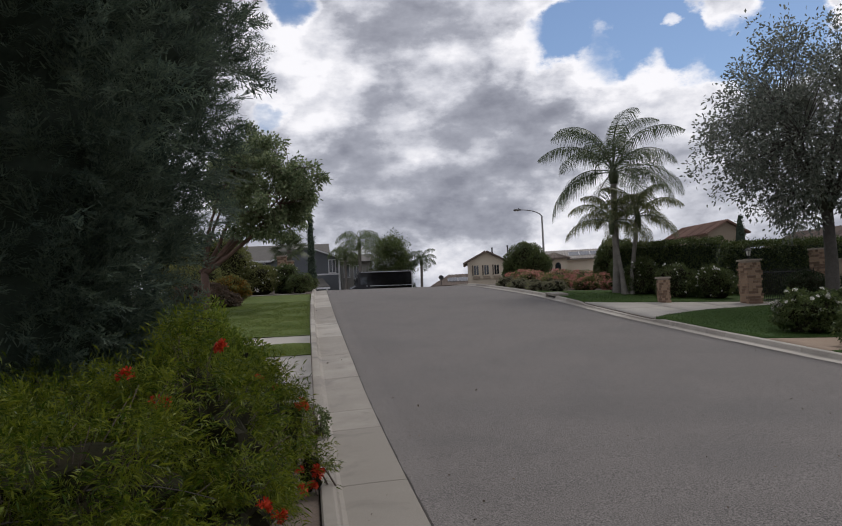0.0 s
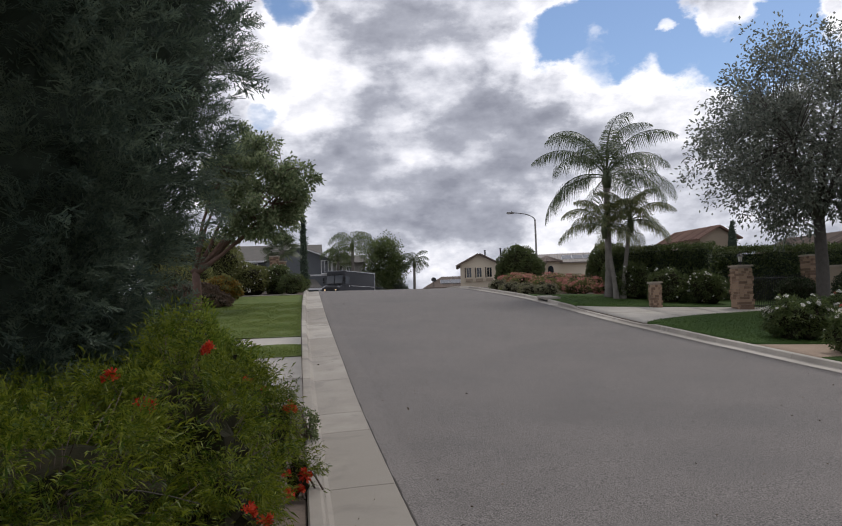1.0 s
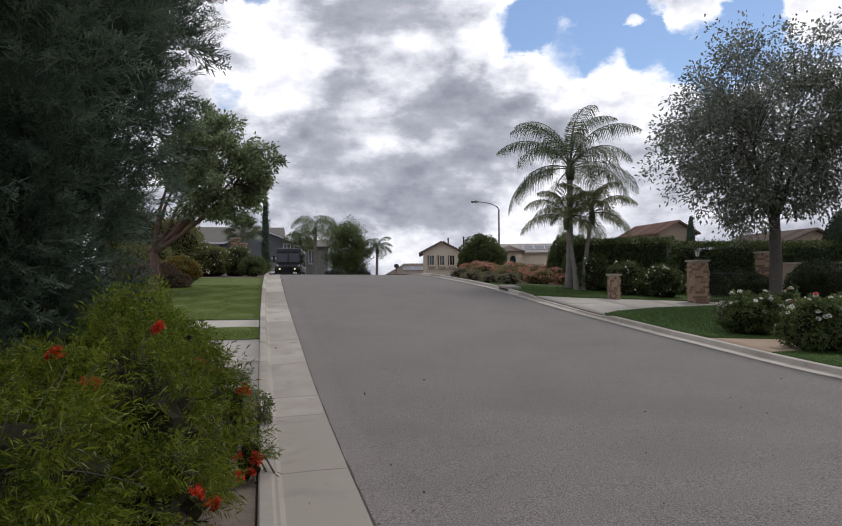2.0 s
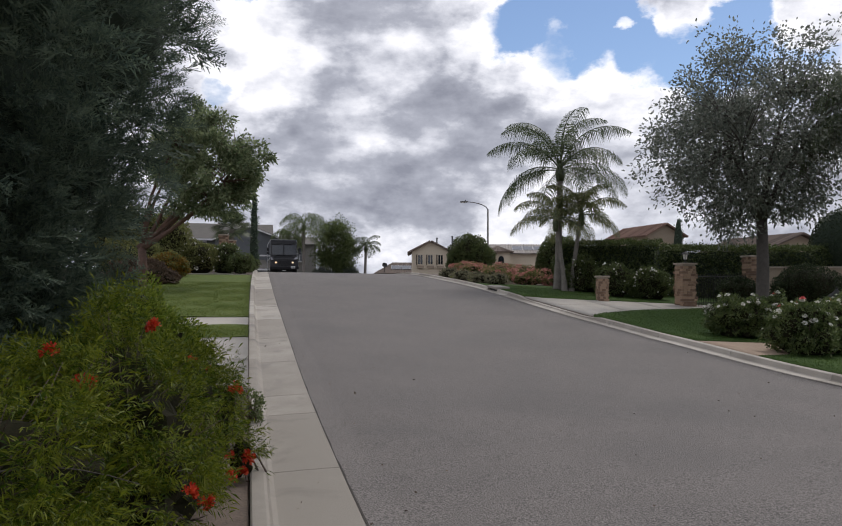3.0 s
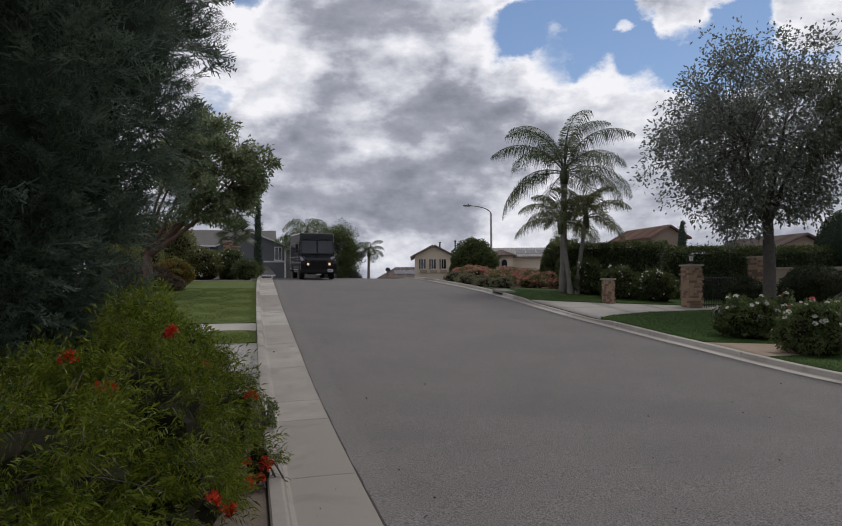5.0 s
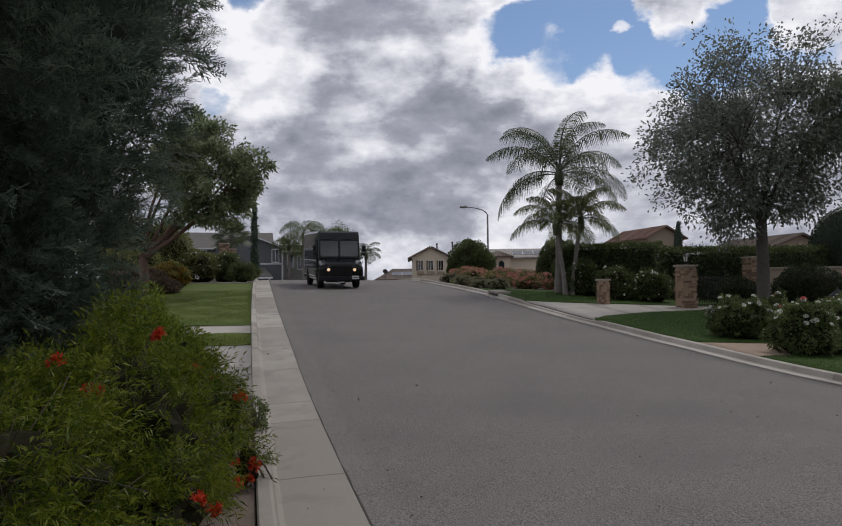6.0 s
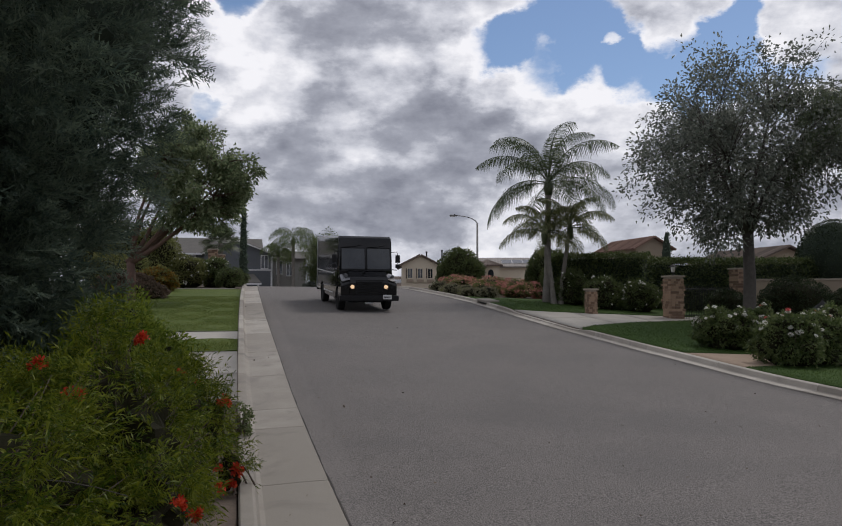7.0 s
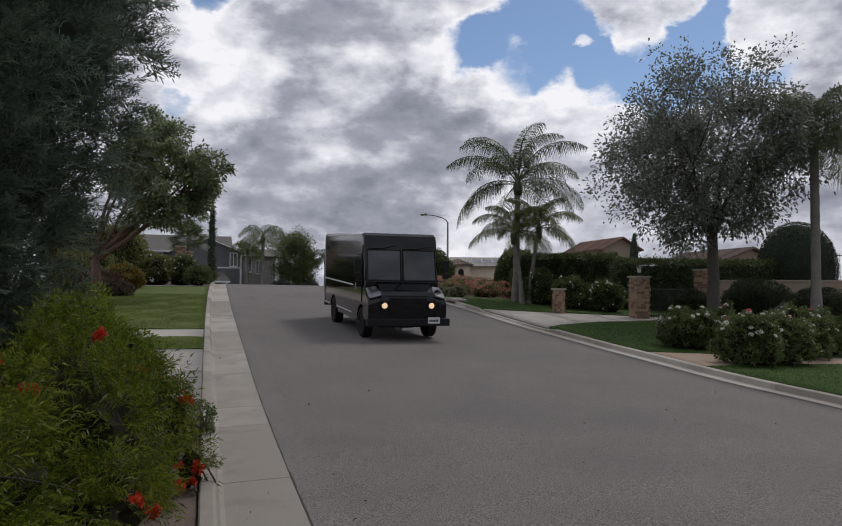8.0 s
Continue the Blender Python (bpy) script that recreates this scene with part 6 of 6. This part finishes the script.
    part("dish", lathe(bmesh.new(), [(0.02, 0.0), (0.2, 0.04), (0.34, 0.12), (0.33, 0.13), (0.18, 0.06), (0.02, 0.03)], 18, pose(0, 0, 0.75, 65)), IRON, d)
    part("arm", boxed(-0.03, -0.03, -0.3, 0.03, 0.03, 0.75), IRON, d)
    # white house to the side of the lamp
    r = gable_house("white_house", 30.2, 36.5, 92, 99, -1.5, 5.72, 6.85, "cream house with grey tiles painted pale for grazing sun, and solar panels", STUCCO_CREAM, ROOF_SUNLIT, "x", 0.5, True, 0.33)
    part("porch", prism([(29.4, -1.0), (32.4, -1.0), (32.4, 5.75), (29.4, 5.75)], 90.0, 91.95), STUCCO_CREAM, r)
    bm = bmesh.new()
    pts = [(30.95, 3.6), (31.65, 3.6), (31.65, 4.85)] + [(31.3 + 0.35 * math.cos(a), 4.85 + 0.45 * math.sin(a)) for a in np.linspace(0.3, math.pi - 0.3, 6)] + [(30.95, 4.85)]
    bm = prism(pts, 89.93, 89.985)
    part("arched_window", bm, DARK_GLASS, r)
    porch_planes = [((29.0, 89.5, 5.72), (32.8, 89.5, 5.72), (30.95, 91.2, 6.4), (30.85, 91.2, 6.4)),
                    ((29.0, 92.0, 5.72), (29.0, 89.5, 5.72), (30.85, 91.2, 6.4), (30.85, 91.3, 6.4)),
                    ((32.8, 89.5, 5.72), (32.8, 92.0, 5.72), (30.95, 91.3, 6.4), (30.95, 91.2, 6.4))]
    for pl in porch_planes:
        part("porch_roof", roof_slab(*pl), ROOF_TILE_BROWN, r)
    tile_rows(*porch_planes[0], 0.33, r, ROOF_TILE_BROWN)
    for k in range(4):
        s = thing("solar_panel", 0, 0, 0, "black framed solar panel on a tiled roof", "solar panel", "solar panels")
        s.matrix_world = pose(30.6, 92, 0, 0, 0, -16) @ pose(2.9 + k * 1.35, 1.5, 6.42, 18)
        part("panel", boxed(-0.62, -0.8, 0.0, 0.62, 0.8, 0.04, 0.004), SOLAR, s)
        part("panel_frame", boxed(-0.65, -0.83, -0.04, 0.65, 0.83, 0.035, 0.004), STEEL, s)
    # tiled house behind the hedge
    t = gable_house("tiled_house", 33.3, 36.6, 59, 66, 0.4, 6.1, 7.0, "tan stucco house with a red clay tile roof behind the hedge", STUCCO_TAN, ROOF_TILE, "y", 0.35, True, 0.28)
    gable_house("far_house", 37.9, 44.0, 50, 58, 0.2, 4.5, 5.7, "tan stucco house with a weathered tile roof", STUCCO_TAN, ROOF_TILE_BROWN, "y", 0.5, True, 0.30)
    conifer("thin_cypress", 35.3, 57.5, [(0.1, 0.3), (3.0, 0.4), (4.4, 0.3), (5.5, 0.04)], "thin dark cypress beside a tiled roof", 93, 500, 0.22, LEAF_CONIFER, 0.9, 0.05, 2.0)
    # the houses face the bend of the street, not its first line
    for ob in list(scene.objects):
        turn = {"cream_house": (-12, 19, 88), "cream_house_hall": (-12, 19, 88), "garage_roof": (-12, 19, 88), "low_house": (-10, 16.6, 98),
                "white_house": (-16, 30.6, 92)}.get(ob.name)
        if turn:
            ob.matrix_world = pose(turn[1], turn[2], 0, 0, 0, turn[0]) @ pose(-turn[1], -turn[2], 0)
    # planting behind the crest
    feather_palm("drooping_palm", (6.1, 86.0), (6.1, 86.0, 8.1), "old palm with dry drooping grey fronds", 0.24, 3.5, 14, 151, 150, 1.3, leaf=LEAF_ROSE, skirt=6, hang=1.0)
    feather_palm("drooping_palm", (4.6, 87.4), (4.5, 87.4, 6.9), "old palm with dry drooping grey fronds", 0.2, 2.6, 9, 152, 150, 1.1, leaf=LEAF_ROSE, hang=1.0)
    feather_palm("drooping_palm", (13.2, 87.0), (13.3, 87.0, 5.9), "low palm with drooping fronds", 0.2, 2.2, 13, 153, 110, 0.7, hang=0.9)
    broadleaf_tree("street_tree", 10.2, 88.0, "dense green tree behind the crest", 0.2, 2.6, (10.0, 88.0, 5.6), (2.7, 2.4, 4.2), 360, 60, 0.30, 0.20, LEAF_ROSE, BARK_BROWN, 154, gaps=0.05, flat=0.1)
    bush("dark_bush", 8.3, 87.0, (1.5, 1.4, 2.6), "tall dark bush behind the side street", LEAF_DARK, 155, 5000, 0.14)
    bush("dark_bush", 11.6, 87.2, (1.5, 1.4, 2.8), "tall dark bush behind the side street", LEAF_DARK, 156, 5000, 0.14)


def build_grass():
    """Short blades on the lawns, and leaf litter on the asphalt."""
    rng = np.random.default_rng(400)
    def bare(X, Y):
        """True on the driveway and the dirt strip across the street."""
        f = np.array([drive_front(x) for x in X])
        b = np.array([drive_back(x) for x in X])
        d = np.array([dirt_near(x) for x in X])
        return (X > 10) & (((Y > f) & (Y < b + 0.1)) | ((Y > d) & (Y < 16.65)))
    for n, x0, x1, y0, y1, lab, mat in ((9000, -3.5, 0.03, 16.75, 18.5, "short green lawn grass", BLADE), (46000, -4.5, 0.03, 20.3, 33, "short green lawn grass", BLADE),
                                        (34000, 10.63, 17.5, 16.7, 26.6, "short lawn grass, tree shade in its dark green", BLADE_SHADED), (30000, 10.63, 17, 7, 16.0, "short lawn grass, tree shade in its dark green", BLADE_SHADED),
                                        (12000, 10.63, 16, 28.0, 34, "short green lawn grass", BLADE_SHADED)):
        X, Y = rng.uniform(x0, x1, n), rng.uniform(y0, y1, n)
        keep = ~bare(X, Y)
        X, Y = X[keep], Y[keep]
        n = len(X)
        Z = ground_z(X, Y) + 0.02
        p = np.stack([X + bend(Y), Y, Z], 1)
        d = rng.normal(size=(n, 3)) * 0.45 + np.array([0, 0, 1.0])
        me = leaf_mesh("grass", p, d, rng.uniform(0.03, 0.065, n), 0.010, rng, 0.2, 0.1)
        tagged(link("grass", me, mat), lab, "grass", kind="stuff")
    n = 150
    X, Y = rng.uniform(1.0, 10, n), rng.uniform(5, 34, n)
    X[:60] = rng.uniform(0.3, 2.6, 60)
    p = np.stack([X + bend(Y), Y, street_z(X, Y) + 0.010], 1)
    d = rng.normal(size=(n, 3)) * np.array([1, 1, 0.25])
    me = leaf_mesh("leaf_litter", p, d, rng.uniform(0.02, 0.055, n), rng.uniform(0.012, 0.03, n), rng, 0.0, 0.2)
    tagged(link("leaf_litter", me, LEAF_BROWN), "scattered small dry leaves on the asphalt", "leaf litter", kind="stuff")


build_left_front()
build_left_garden()
build_right_side()
build_houses()
build_grass()


motions()
